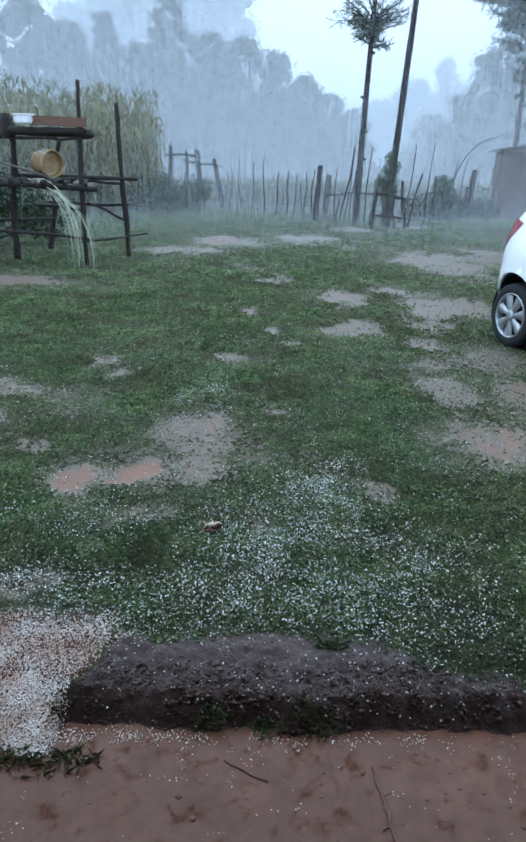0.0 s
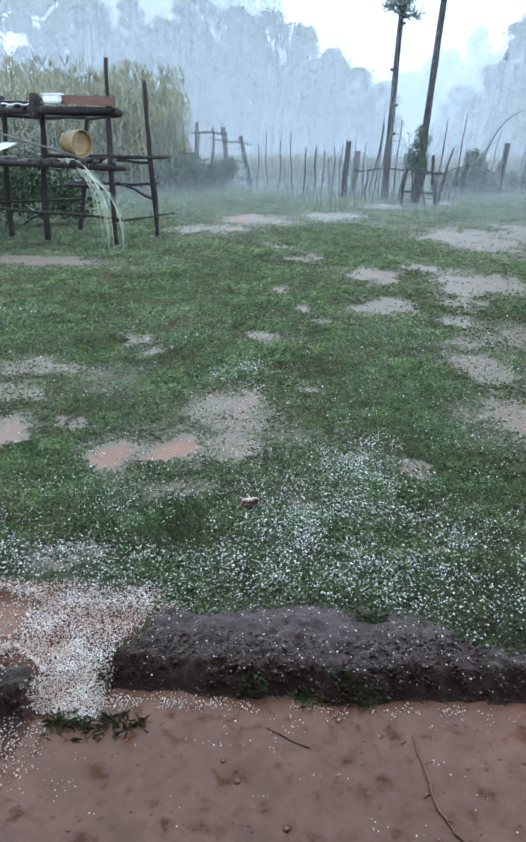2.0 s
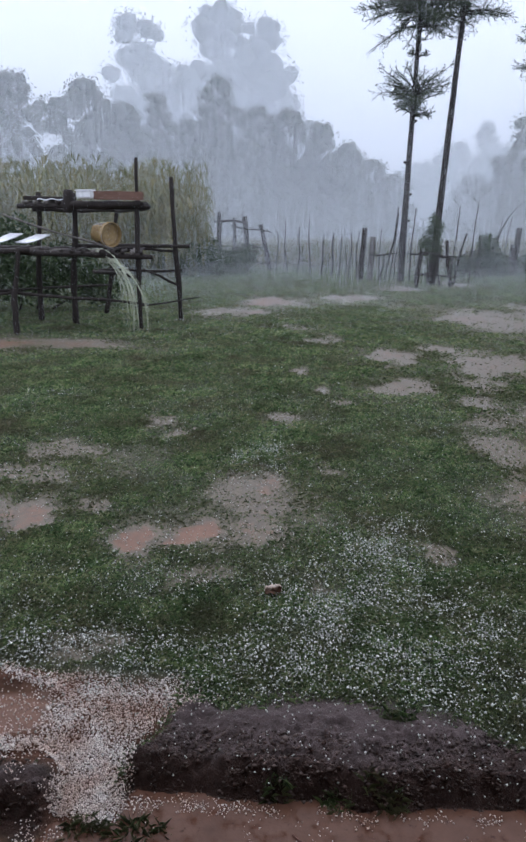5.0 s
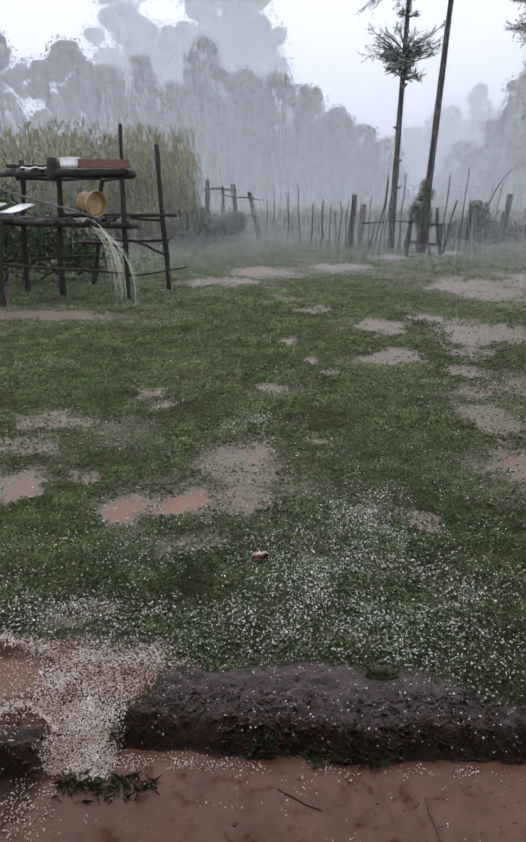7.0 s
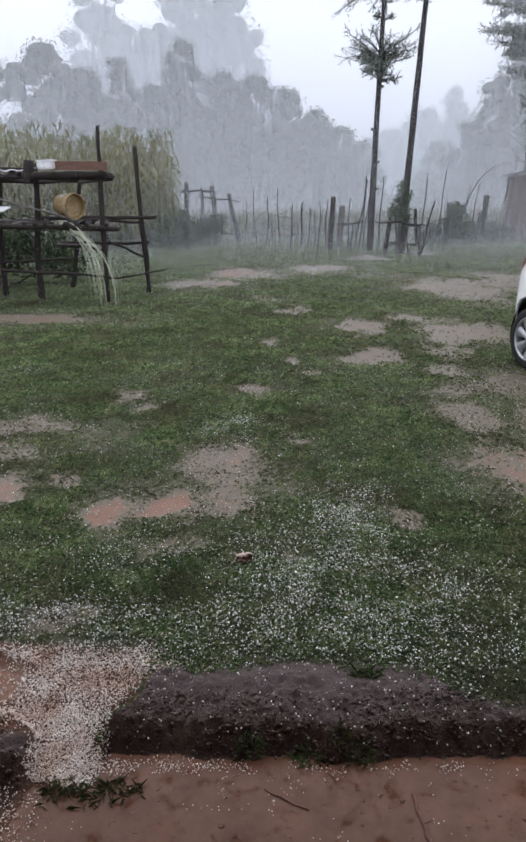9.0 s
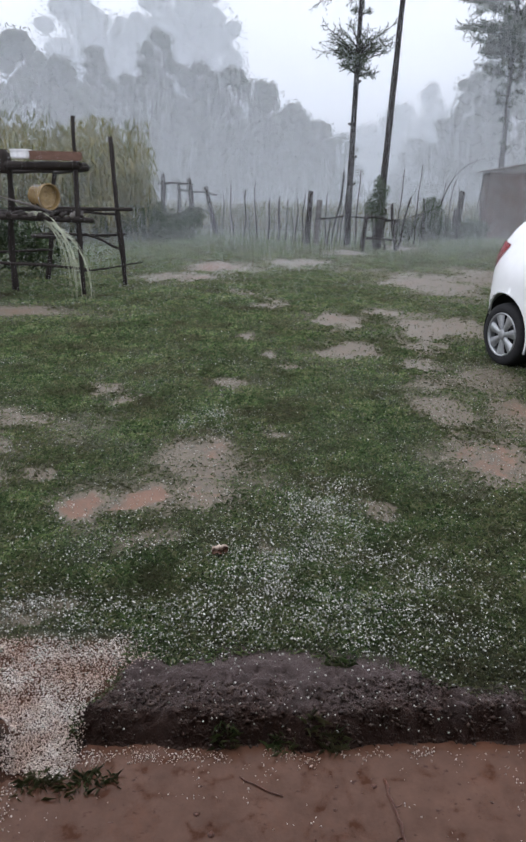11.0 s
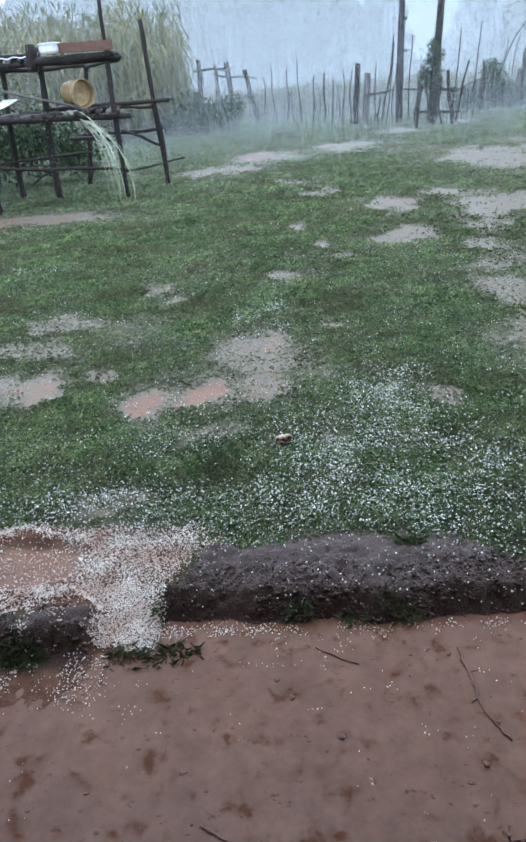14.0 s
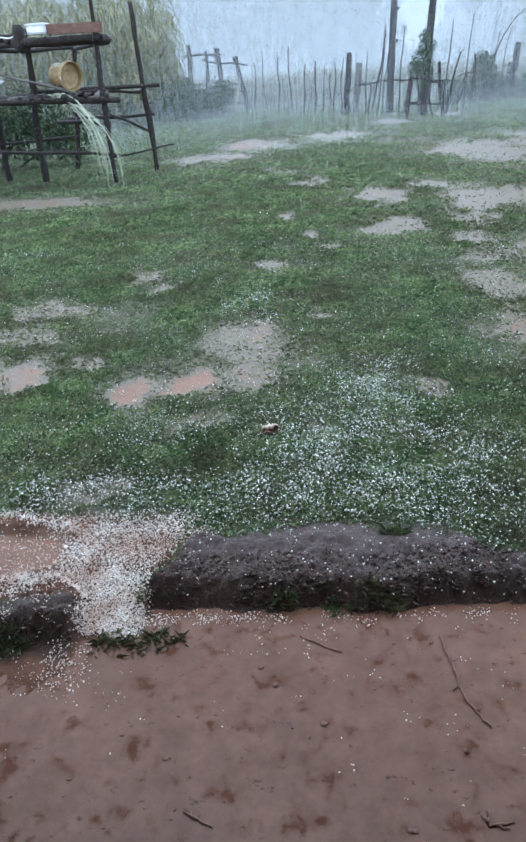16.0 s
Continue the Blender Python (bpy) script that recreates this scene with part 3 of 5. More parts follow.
def build_grass():
    rng = np.random.default_rng(3)
    sets = []
    count = 760000
    y = 1.60 * np.exp(rng.random(count) * math.log(30 / 1.60))
    x = rng.uniform(-1, 1, count) * (0.50 * y + 0.30)
    bald = np.maximum(np.maximum(bareness(x, y) * (1.06 + 0.20 * step(4, 8, y)) + 0.35 * step(0.80, 0.98, bareness(x, y)), loam_cover(x, y) * 1.02), np.maximum(np.maximum(clay_cover(x, y), 1.1 * step(0.02, 0.15, pond(x, y))), gully(x, y) * (y < 2.05)) * 1.02)
    bald = bald + 0.55 * (field(x, y, 13, 113, 3) - 0.5) * step(0.15, 0.4, bareness(x, y)) * (1 - step(0.85, 0.97, bareness(x, y)))
    thick = 0.04 + 1.25 * field(x, y, 5.5, 111)
    ok = rng.random(count) < np.clip((1 - bald) * thick + 0.05 * (y > 2.0), 0, 1)
    x, y = x[ok], y[ok]
    lush = 0.42 + 1.15 * field(x, y, 2.6, 121)
    worn = step(0.2, 0.6, bareness(x, y))
    sets.append(blades(rng, x, y, 0.022 * (y / 2) ** 0.45 * lush * (1 - 0.35 * worn), 0.0041 * (y / 2) ** 0.70 * (1 - 0.60 * worn), 1.6))
    # tufts on the lip of the bank and at its foot
    for cx, cy, r, n in ((0.10, 1.60, 0.035, 70), (0.22, 1.63, 0.030, 60), (-0.66, 1.470, 0.035, 50), (-0.55, 1.475, 0.045, 60), (-0.99, 1.450, 0.055, 260), (-0.60, 1.45, 0.08, 60), (-0.08, 1.615, 0.03, 80), (0.28, 1.60, 0.03, 80), (0.33, 1.86, 0.035, 60), (-0.45, 1.475, 0.04, 70)):
        turn, out = rng.uniform(0, 2 * math.pi, n), r * 1.5 * np.sqrt(rng.random(n))
        sets.append(blades(rng, cx + out * np.cos(turn), cy + 0.5 * out * np.sin(turn), 0.036 + 0 * turn, 0.0014, 1.5))
    crop_y = rng.uniform(27.5, 52, 42000)
    crop_x = rng.uniform(-0.62, 0.62, 42000) * crop_y
    ok = (crop_x > -3.2) | (crop_y > 29)
    crop = blades(rng, crop_x[ok], crop_y[ok], 0.75 + 0.5 * field(crop_x[ok], crop_y[ok], 0.3, 181), 0.06, 0.9)
    put("tall_grass", many("tall_grass", crop, [(0, 1, 2), (0, 2, 3)]), MAIZE)
    tagged(bpy.data.objects["tall_grass"], "tall pale field grass beyond the stick fence", "grass", kind="stuff")
    put("grass", many("grass", np.concatenate(sets), [(0, 1, 2), (0, 2, 3)]), GRASS)
    tagged(bpy.data.objects["grass"], "short wet green lawn grass", "grass", kind="stuff")


build_grass()


# ---- hail ----
def pellet_shape(fine=1):
    if not fine:
        v = np.array([(1, 0, 0), (-1, 0, 0), (0, 1, 0), (0, -1, 0), (0, 0, 1), (0, 0, -1)], float)
        return v, [(0, 2, 4), (2, 1, 4), (1, 3, 4), (3, 0, 4), (2, 0, 5), (1, 2, 5), (3, 1, 5), (0, 3, 5)]
    bm = bmesh.new()
    bmesh.ops.create_icosphere(bm, subdivisions=fine, radius=1)
    v = np.array([tuple(p.co) for p in bm.verts])
    f = [tuple(p.index for p in t.verts) for t in bm.faces]
    bm.free()
    return v, f


def pellets(rng, x, y, z, size, fine=True):
    shape, faces = pellet_shape(fine)
    n = len(x)
    r = size * np.exp(rng.normal(-0.06, 0.26, n))
    stretch = rng.uniform(0.7, 1.35, (n, len(shape), 1))
    turn, tip = rng.uniform(0, 2 * math.pi, n), rng.uniform(0, 2 * math.pi, n)
    v = shape[None] * stretch * r[:, None, None]
    c, s = np.cos(tip)[:, None], np.sin(tip)[:, None]
    v = np.stack([v[..., 0], v[..., 1] * c - v[..., 2] * s, v[..., 1] * s + v[..., 2] * c], -1)
    c, s = np.cos(turn)[:, None], np.sin(turn)[:, None]
    v = np.stack([v[..., 0] * c - v[..., 1] * s, v[..., 0] * s + v[..., 1] * c, v[..., 2]], -1)
    return v + np.stack([x, y, z + r * 0.6], -1)[:, None, :], faces


def hail_density(x, y):
    """Pellets on the lawn: a drift behind the bank that thins out."""
    d = np.zeros_like(x)
    for cx, cy, rx, ry, much in ((0.34, 2.35, 0.50, 0.55, 1.0), (-0.15, 2.10, 0.75, 0.24, 0.8), (0.40, 3.1, 0.22, 0.35, 0.7), (0.85, 2.3, 0.40, 0.50, 0.34),
                                 (-0.95, 2.2, 0.45, 0.25, 0.6), (-0.27, 4.45, 0.28, 0.26, 0.6), (1.3, 2.6, 0.5, 0.7, 0.16), (-0.7, 2.5, 0.6, 0.5, 0.2)):
        q = ((x - cx) / rx) ** 2 + ((y - cy) / ry) ** 2
        d = np.maximum(d, much * np.exp(-1.1 * q))
    return d


def build_hail():
    rng = np.random.default_rng(8)
    x, y = scatter(rng, 480000, 1.6, 6.5)
    patchy = 0.1 + 2.2 * field(x, y, 9, 131, 4) ** 2 * 1.3
    ok = rng.random(len(x)) < hail_density(x, y) * patchy * 0.84 * (1 - 0.9 * loam_cover(x, y)) * (1 - 0.9 * pond(x, y)) + 0.030
    x, y = x[ok], y[ok]
    low = (height(x, y) > -0.11)
    x, y = x[low], y[low]
    v, faces = pellets(rng, x, y, height(x, y) + 0.002 + 0.012 * rng.random(len(x)), 0.0034, False)
    put("hail", many("hail", v, faces), ICE)
    tagged(bpy.data.objects["hail"], "white hail pellets strewn over the grass and bank", "hail", kind="stuff")
    x, y = scatter(rng, 80000, 5.5, 18)
    ok = rng.random(len(x)) < 0.02 + 0.85 * np.exp(-((y - 14.2 - 0.9 * x) / 0.9) ** 2) * (field(x, y, 2.2, 141) > 0.45) * (np.abs(x) < 2.4)
    x, y = x[ok], y[ok]
    v, faces = pellets(rng, x, y, height(x, y) + 0.018, 0.0058, False)
    put("far_hail", many("far_hail", v, faces), ICE)
    tagged(bpy.data.objects["far_hail"], "white hail lying in streaks across the far lawn", "hail", kind="stuff")
    # the drift washed together in the gully and round the pool
    x, y = rng.uniform(-1.7, 0.9, 440000), rng.uniform(1.22, 2.16, 440000)
    wx, wy = x + 0.09 * (field(x, y, 11, 171) - 0.5), y + 0.09 * (field(x, y, 10, 172) - 0.5)
    spout = gully(wx, wy) * step(1.47, 1.51, wy) * (1 - step(1.66, 1.76, wy))
    delta = gully(wx, wy) * step(1.62, 1.70, wy) * (1 - step(1.93, 2.02, wy))
    ring = np.sqrt(((wx + 1.16) / 0.36) ** 2 + ((wy - 1.81) / 0.165) ** 2)
    rim = np.exp(-((ring - 1.05 + 0.25 * (field(x, y, 8, 176) - 0.5)) / 0.17) ** 2)
    tongue = np.exp(-(((x + 0.50) / 0.11) ** 2 + ((y - 1.92) / 0.05) ** 2))
    side = 0.22 * step(-0.66, -0.80, x) * step(1.24, 1.34, y) * (1 - step(1.42, 1.50, y)) * step(0.42, 0.62, field(x, y, 7, 175))
    spill = np.exp(-(((x + 0.38) / 0.20) ** 2 + ((y - 1.565) / 0.022) ** 2)) * step(0.35, 0.6, field(x, y, 14, 177))
    spill = np.maximum(spill, 0.45 * np.exp(-((y - bank_lines(x)[0] + 0.035) / 0.022) ** 2) * step(0.52, 0.68, field(x, y, 9, 179)) * step(-0.52, -0.40, x))
    uneven = 0.35 + field(x, y, 9, 151)
    strewn = 0.10 * step(-0.72, -0.78, x) * step(1.46, 1.49, y) * (1 - step(1.60, 1.64, y)) * step(0.3, 0.7, field(x, y, 20, 178))
    much = np.maximum(np.maximum(spout * 1.3, delta * 0.46 * uneven), np.maximum(rim * 0.75 * uneven, np.maximum(tongue * 0.6, np.maximum(spill * 0.32, side * uneven))))
    ok = rng.random(len(x)) < np.clip(np.maximum(np.maximum(much, strewn), 0.05 * pond(x, y)), 0, 1.3) * 0.55
    x, y = x[ok], y[ok]
    v, faces = pellets(rng, x, y, np.maximum(height(x, y), -0.121) + 0.006 * rng.random(len(x)), 0.0025, False)
    put("hail_drift", many("hail_drift", v, faces), SLUSH)
    tagged(bpy.data.objects["hail_drift"], "white drift of hail washed into the gully of the bank", "hail", kind="stuff")
    # a few float on the yard water
    x, y = rng.uniform(-1.3, 1.2, 8500), rng.uniform(0.7, 1.6, 8500)
    ok = rng.random(8500) < np.maximum(0.75 * step(0.56, 0.72, field(x, y, 12, 161, 4)) * (0.45 * step(0.85, 1.3, y) + step(1.40, 1.52, y)), 0.35 * step(0.55, 0.68, field(x, y, 6, 163)) * step(-0.45, -0.7, x) * step(1.0, 1.3, y))
    x, y = x[ok], y[ok]
    v, faces = pellets(rng, x, y, np.maximum(height(x, y), -0.1215), 0.0023, False)
    put("floating_hail", many("floating_hail", v, faces), SLUSH)
    tagged(bpy.data.objects["floating_hail"], "small hail pellets floating on the brown water", "hail", kind="stuff")


build_hail()


# ---- drying rack of rough poles ----
def rail(parent, base, name, p0, p1, r, seed, mat=None, wobble=0.02, label="", sag=0.0):
    return put(name, stick_mesh(name, p0, p1, r, r * 0.8, base, wobble, seed, 9, 7, sag), mat or WOOD, parent, label)


def build_rack():
    base = (-3.7, 10.8, 0.0)
    rack = thing("drying_rack", base, "tall drying rack of rough dark wet poles on the lawn", "rack")
    posts = (((-4.53, 9.70, -0.1), (-4.37, 9.70, 1.30), 0.050), ((-4.74, 11.2, -0.1), (-4.58, 11.2, 2.16), 0.052), ((-3.98, 10.85, -0.1), (-3.86, 10.85, 2.13), 0.062),
             ((-3.92, 12.3, -0.1), (-3.55, 12.3, 1.98), 0.048), ((-2.74, 10.4, -0.1), (-2.69, 10.4, 2.62), 0.046), ((-2.30, 11.6, -0.1), (-2.40, 11.6, 2.43), 0.050),
             ((-5.75, 9.9, -0.1), (-5.65, 9.9, 1.32), 0.05), ((-5.85, 11.5, -0.1), (-5.70, 11.5, 1.32), 0.05))
    for i, (a, b, r) in enumerate(posts):
        put("post", stick_mesh("post", a, b, r, r * 0.72, base, 0.030, 40 + i, 10, 8), WOOD, rack)
    rails = (((-4.85, 10.95, 1.93), (-2.50, 10.36, 1.90), 0.045), ((-4.75, 11.3, 1.90), (-3.45, 12.35, 1.90), 0.040), ((-3.60, 12.3, 1.88), (-2.55, 10.5, 1.88), 0.035),
             ((-5.95, 9.72, 1.24), (-4.20, 9.72, 1.26), 0.045), ((-4.45, 9.85, 1.24), (-2.48, 10.36, 1.15), 0.050), ((-5.95, 11.4, 1.22), (-4.3, 11.3, 1.22), 0.040), ((-4.75, 11.3, 1.20), (-2.9, 11.2, 1.22), 0.04),
             ((-4.0, 11.0, 1.30), (-2.10, 11.58, 1.29), 0.034), ((-3.5, 11.0, 1.27), (-2.32, 11.62, 1.20), 0.028),
             ((-3.95, 12.2, 0.83), (-2.25, 11.58, 0.88), 0.026), ((-4.05, 12.2, 0.80), (-2.72, 10.5, 0.82), 0.034),
             ((-5.8, 9.8, 0.58), (-3.75, 12.28, 0.55), 0.026), ((-5.8, 9.75, 0.50), (-4.5, 9.75, 0.64), 0.028), ((-4.6, 9.78, 0.64), (-2.62, 10.45, 0.40), 0.027),
             ((-2.85, 10.5, 0.35), (-1.95, 11.5, 0.42), 0.016), ((-2.34, 11.6, 0.62), (-2.66, 10.46, 0.95), 0.022))
    for i, (a, b, r) in enumerate(rails):
        rail(rack, base, "rail", a, b, r, 70 + i)
    # top shelf: poles laid side by side, with a deep front beam
    for i in range(11):
        f = i / 10
        a = Vector((-4.72, 10.86, 1.985)).lerp(Vector((-2.60, 10.28, 1.955)), f)
        b = Vector((-4.42, 11.55, 1.965)).lerp(Vector((-2.72, 11.35, 1.945)), f)
        rail(rack, base, "shelf_pole", a, b, 0.030, 100 + i, WOOD_GREY if i < 3 else WOOD)
    put("front_beam", stick_mesh("front_beam", (-4.0, 10.72, 1.95), (-2.62, 10.30, 1.94), 0.062, 0.055, base, 0.01, 131, 8, 8), WOOD, rack)
    put("stump", stick_mesh("stump", (-3.90, 10.70, 1.83), (-3.88, 10.70, 2.17), 0.078, 0.068, base, 0.008, 132, 4, 9), WOOD, rack)
    # lower platform
    for i in range(22):
        f = i / 21
        a = Vector((-5.75, 9.62, 1.285)).lerp(Vector((-2.62, 10.22, 1.215)), f)
        b = Vector((-5.65, 11.55, 1.265)).lerp(Vector((-2.90, 11.35, 1.245)), f)
        rail(rack, base, "shelf_pole", a, b, 0.026 + 0.006 * (i % 3), 150 + i, WOOD_GREY if i % 4 == 0 else WOOD)
    # a brown plank lies on edge on the top shelf
    plank = thing("plank", (-2.98, 10.36, 2.07), "wet brown plank lying on the top shelf of the rack", "plank")
    put("board", box_mesh("board", (0.86, 0.055, 0.125), (0, 0, 0), (0, 1.5, -14), 0.006), PLANK, plank)
    plank2 = thing("plank", (-4.35, 10.93, 2.05), "dark warped plank on the top shelf of the rack", "plank")
    put("board", box_mesh("board", (0.80, 0.16, 0.06), (0, 0, 0), (4, 2, -16), 0.006), WOOD, plank2)
    sheet_ob = thing("plastic_sheet", (-4.15, 10.82, 2.035), "folded pale plastic sheet on the top shelf", "sheet")
    v, f = [], []
    for j in range(4):
        for i in range(14):
            v.append((-0.32 + 0.05 * i, -0.07 + 0.05 * j, 0.012 * math.sin(i * 1.3 + j) + 0.012 * (j % 2)))
    f = [(j * 14 + i, j * 14 + i + 1, (j + 1) * 14 + i + 1, (j + 1) * 14 + i) for j in range(3) for i in range(13)]
    put("sheet", mesh_of("sheet", v, f, True), TIN, sheet_ob).rotation_euler = (radians(12), 0, radians(-14))
    # white tub
    tub = thing("white_tub", (-3.52, 10.46, 2.03), "small white plastic tub on the top shelf", "tub")
    put("body", box_mesh("body", (0.27, 0.17, 0.105), (0, 0, 0.055), (0, 0, -14), 0.018), WHITE_TUB, tub)
    put("lid", box_mesh("lid", (0.285, 0.185, 0.026), (0, 0, 0.118), (0, 0, -14), 0.010), WHITE_TUB, tub)
    bars = put("label_bars", box_mesh("label_bars", (0.12, 0.003, 0.03), (0.02, -0.088, 0.05), (0, 0, -14), 0.0), TIN, tub)
    # amber bucket lying on its side, its open mouth towards the camera
    bucket = thing("bucket", (-3.30, 10.55, 1.315), "translucent amber plastic bucket lying on its side", "bucket")
    shell = turned("shell", [(0.001, 0.0), (0.150, 0.0), (0.165, 0.012), (0.188, 0.30), (0.200, 0.302), (0.202, 0.325), (0.188, 0.327), (0.182, 0.30), (0.155, 0.020), (0.001, 0.016)])
    shell_ob = put("shell", shell, AMBER, bucket)
    lay = pose(-0.12, 0.10, 0.195, 94, 0, 54) @ Matrix.Diagonal((0.97, 0.97, 1.05, 1))
    shell_ob.matrix_local = lay
    put("rim_band", turned("rim_band", [(0.194, 0.262), (0.204, 0.266), (0.204, 0.285), (0.194, 0.29)]), AMBER, bucket).matrix_local = lay
    put("crumple", turned("crumple", [(0.001, 0.22), (0.04, 0.26), (0.08, 0.21), (0.11, 0.27), (0.145, 0.23), (0.17, 0.26)], 11), LINING, bucket, "crumpled brown lining inside the bucket").matrix_local = lay
    hand_grip = [(0.2 * math.cos(a), -0.2 * abs(math.sin(a)), 0.31) for a in np.linspace(0, math.pi, 14)]
    put("handle", mesh_of("handle", *tube(hand_grip, [0.005] * 14, 6), True), TIN, bucket, "thin wire handle").matrix_local = lay
    # tin sheets on the lower platform
    for i, (cx, cy, cz, w, d, rz) in enumerate(((-5.55, 10.0, 1.40, 0.30, 0.62, -24), (-5.16, 10.05, 1.41, 0.32, 0.60, -18), (-4.78, 10.12, 1.40, 0.28, 0.62, -22), (-4.38, 10.3, 1.40, 0.34, 0.46, -30))):
        tin = thing("tin_sheet", (cx, cy, cz), "bent corrugated tin sheet on the lower platform", "metal sheet", "tin sheets on the rack")
        v = [(w * (a / 24 - 0.5), d * (b / 3 - 0.5), 0.011 * math.sin(a * math.pi / 2) + 0.05 * (b / 3) ** 2) for b in range(4) for a in range(25)]
        f = [(b * 25 + a, b * 25 + a + 1, (b + 1) * 25 + a + 1, (b + 1) * 25 + a) for b in range(3) for a in range(24)]
        ob = put("sheet", mesh_of("sheet", v, f, True), TIN, tin)
        ob.rotation_euler = (radians(9), 0, radians(rz))
        mod = ob.modifiers.new("gauge", "SOLIDIFY")
        mod.thickness = 0.003
    # a long bamboo pole slants over the platform
    pole = thing("bamboo_pole", (-4.0, 10.6, 1.34), "pale bamboo pole leaning across the rack", "pole")
    put("pole", stick_mesh("pole", (-5.2, 11.1, 1.80), (-3.10, 10.35, 1.27), 0.020, 0.014, (-4.0, 10.6, 1.34), 0.02, 210, 10, 7), WOOD_GREY, pole)
    # cut reeds hang from the platform down to the grass
    reeds = thing("reeds", (-3.2, 10.3, 0.0), "bundle of pale cut reed leaves hanging off the rack", "reeds")
    rng = random.Random(17)
    for i in range(10):
        p0 = Vector((-3.50 + 0.22 * rng.random(), 10.42 - 0.14 * rng.random(), 1.28))
        p3 = Vector((-2.86 + 0.42 * rng.random(), 9.85 + 0.30 * rng.random(), 0.01 + (0.3 * rng.random() if i % 4 == 3 else 0.03)))
        if i % 6 == 5:
            p3.x -= 0.30
        p1 = p0.lerp(p3, 0.45) + Vector((rng.uniform(-0.04, 0.10), 0, 0)) + Vector((0, 0, 0.27 + 0.14 * rng.random()))
        p2 = Vector((p3.x + rng.uniform(-0.06, 0.10), p3.y + 0.05, 0.78 + 0.30 * rng.random()))
        verts, width = [], 0.006 + 0.009 * rng.random() ** 1.5
        for k in range(13):
            f = k / 12
            p = p0 * (1 - f) ** 3 + p1 * 3 * f * (1 - f) ** 2 + p2 * 3 * f * f * (1 - f) + p3 * f ** 3
            w = width * (1 - 0.75 * f ** 2)
            p = p - Vector((-3.2, 10.3, 0.0))
            verts += [p + Vector((w, -0.2 * w, 0)), p + Vector((0, -0.5 * w, 0.15 * w)), p - Vector((w, 0.2 * w, 0))]
        faces = []
        for k in range(12):
            faces += [(3 * k, 3 * k + 1, 3 * k + 4, 3 * k + 3), (3 * k + 1, 3 * k + 2, 3 * k + 5, 3 * k + 4)]
        put("reed", mesh_of("reed", verts, faces, True), REED, reeds)


build_rack()


# ---- fences ----
# base x, y, height, lean in x, radius
STICKS = [
    (-1.25, 25.6, 1.47, 0.04, 0.030), (-0.82, 25.1, 1.88, -0.09, 0.026), (-0.43, 24.6, 1.65, 0.06, 0.034), (0.05, 24.0, 1.92, -0.07, 0.028),
    (0.42, 23.4, 1.39, 0.08, 0.034), (0.76, 22.9, 1.46, 0.07, 0.042), (1.02, 22.5, 1.35, 0.05, 0.026), (1.35, 22.0, 1.48, -0.01, 0.024), (1.55, 21.8, 1.52, 0.05, 0.026),
    (2.24, 21.4, 1.60, 0.03, 0.022), (2.32, 21.2, 0.80, 0.02, 0.034), (2.44, 21.4, 2.27, 0.31, 0.030), (2.59, 21.5, 2.10, 0.20, 0.024), (2.74, 21.4, 1.52, 0.11, 0.022),
    (3.10, 20.6, 2.19, 0.06, 0.026), (4.17, 19.9, 2.24, 0.14, 0.022), (4.34, 20.2, 1.48, 0.30, 0.040), (5.12, 21.5, 2.42, 0.10, 0.022), (5.83, 22.8, 1.46, -0.18, 0.036),
    (6.40, 23.7, 1.47, -0.16, 0.030), (7.85, 24.4, 2.04, 0.30, 0.026), (6.22, 23.4, 1.94, 0.30, 0.022), (6.80, 24.1, 2.03, 0.25, 0.024), (8.1, 24.5, 1.6, 0.2, 0.03),
    (5.5, 22.3, 1.3, 0.1, 0.024), (7.5, 24.3, 1.5, -0.1, 0.022), (4.8, 21.0, 1.2, 0.25, 0.020), (-1.0, 25.4, 0.9, 0.1, 0.018), (-0.2, 24.4, 1.0, -0.05, 0.018), (0.6, 23.2, 0.95, 0.05, 0.018), (1.2, 22.3, 1.1, 0.02, 0.018),
]


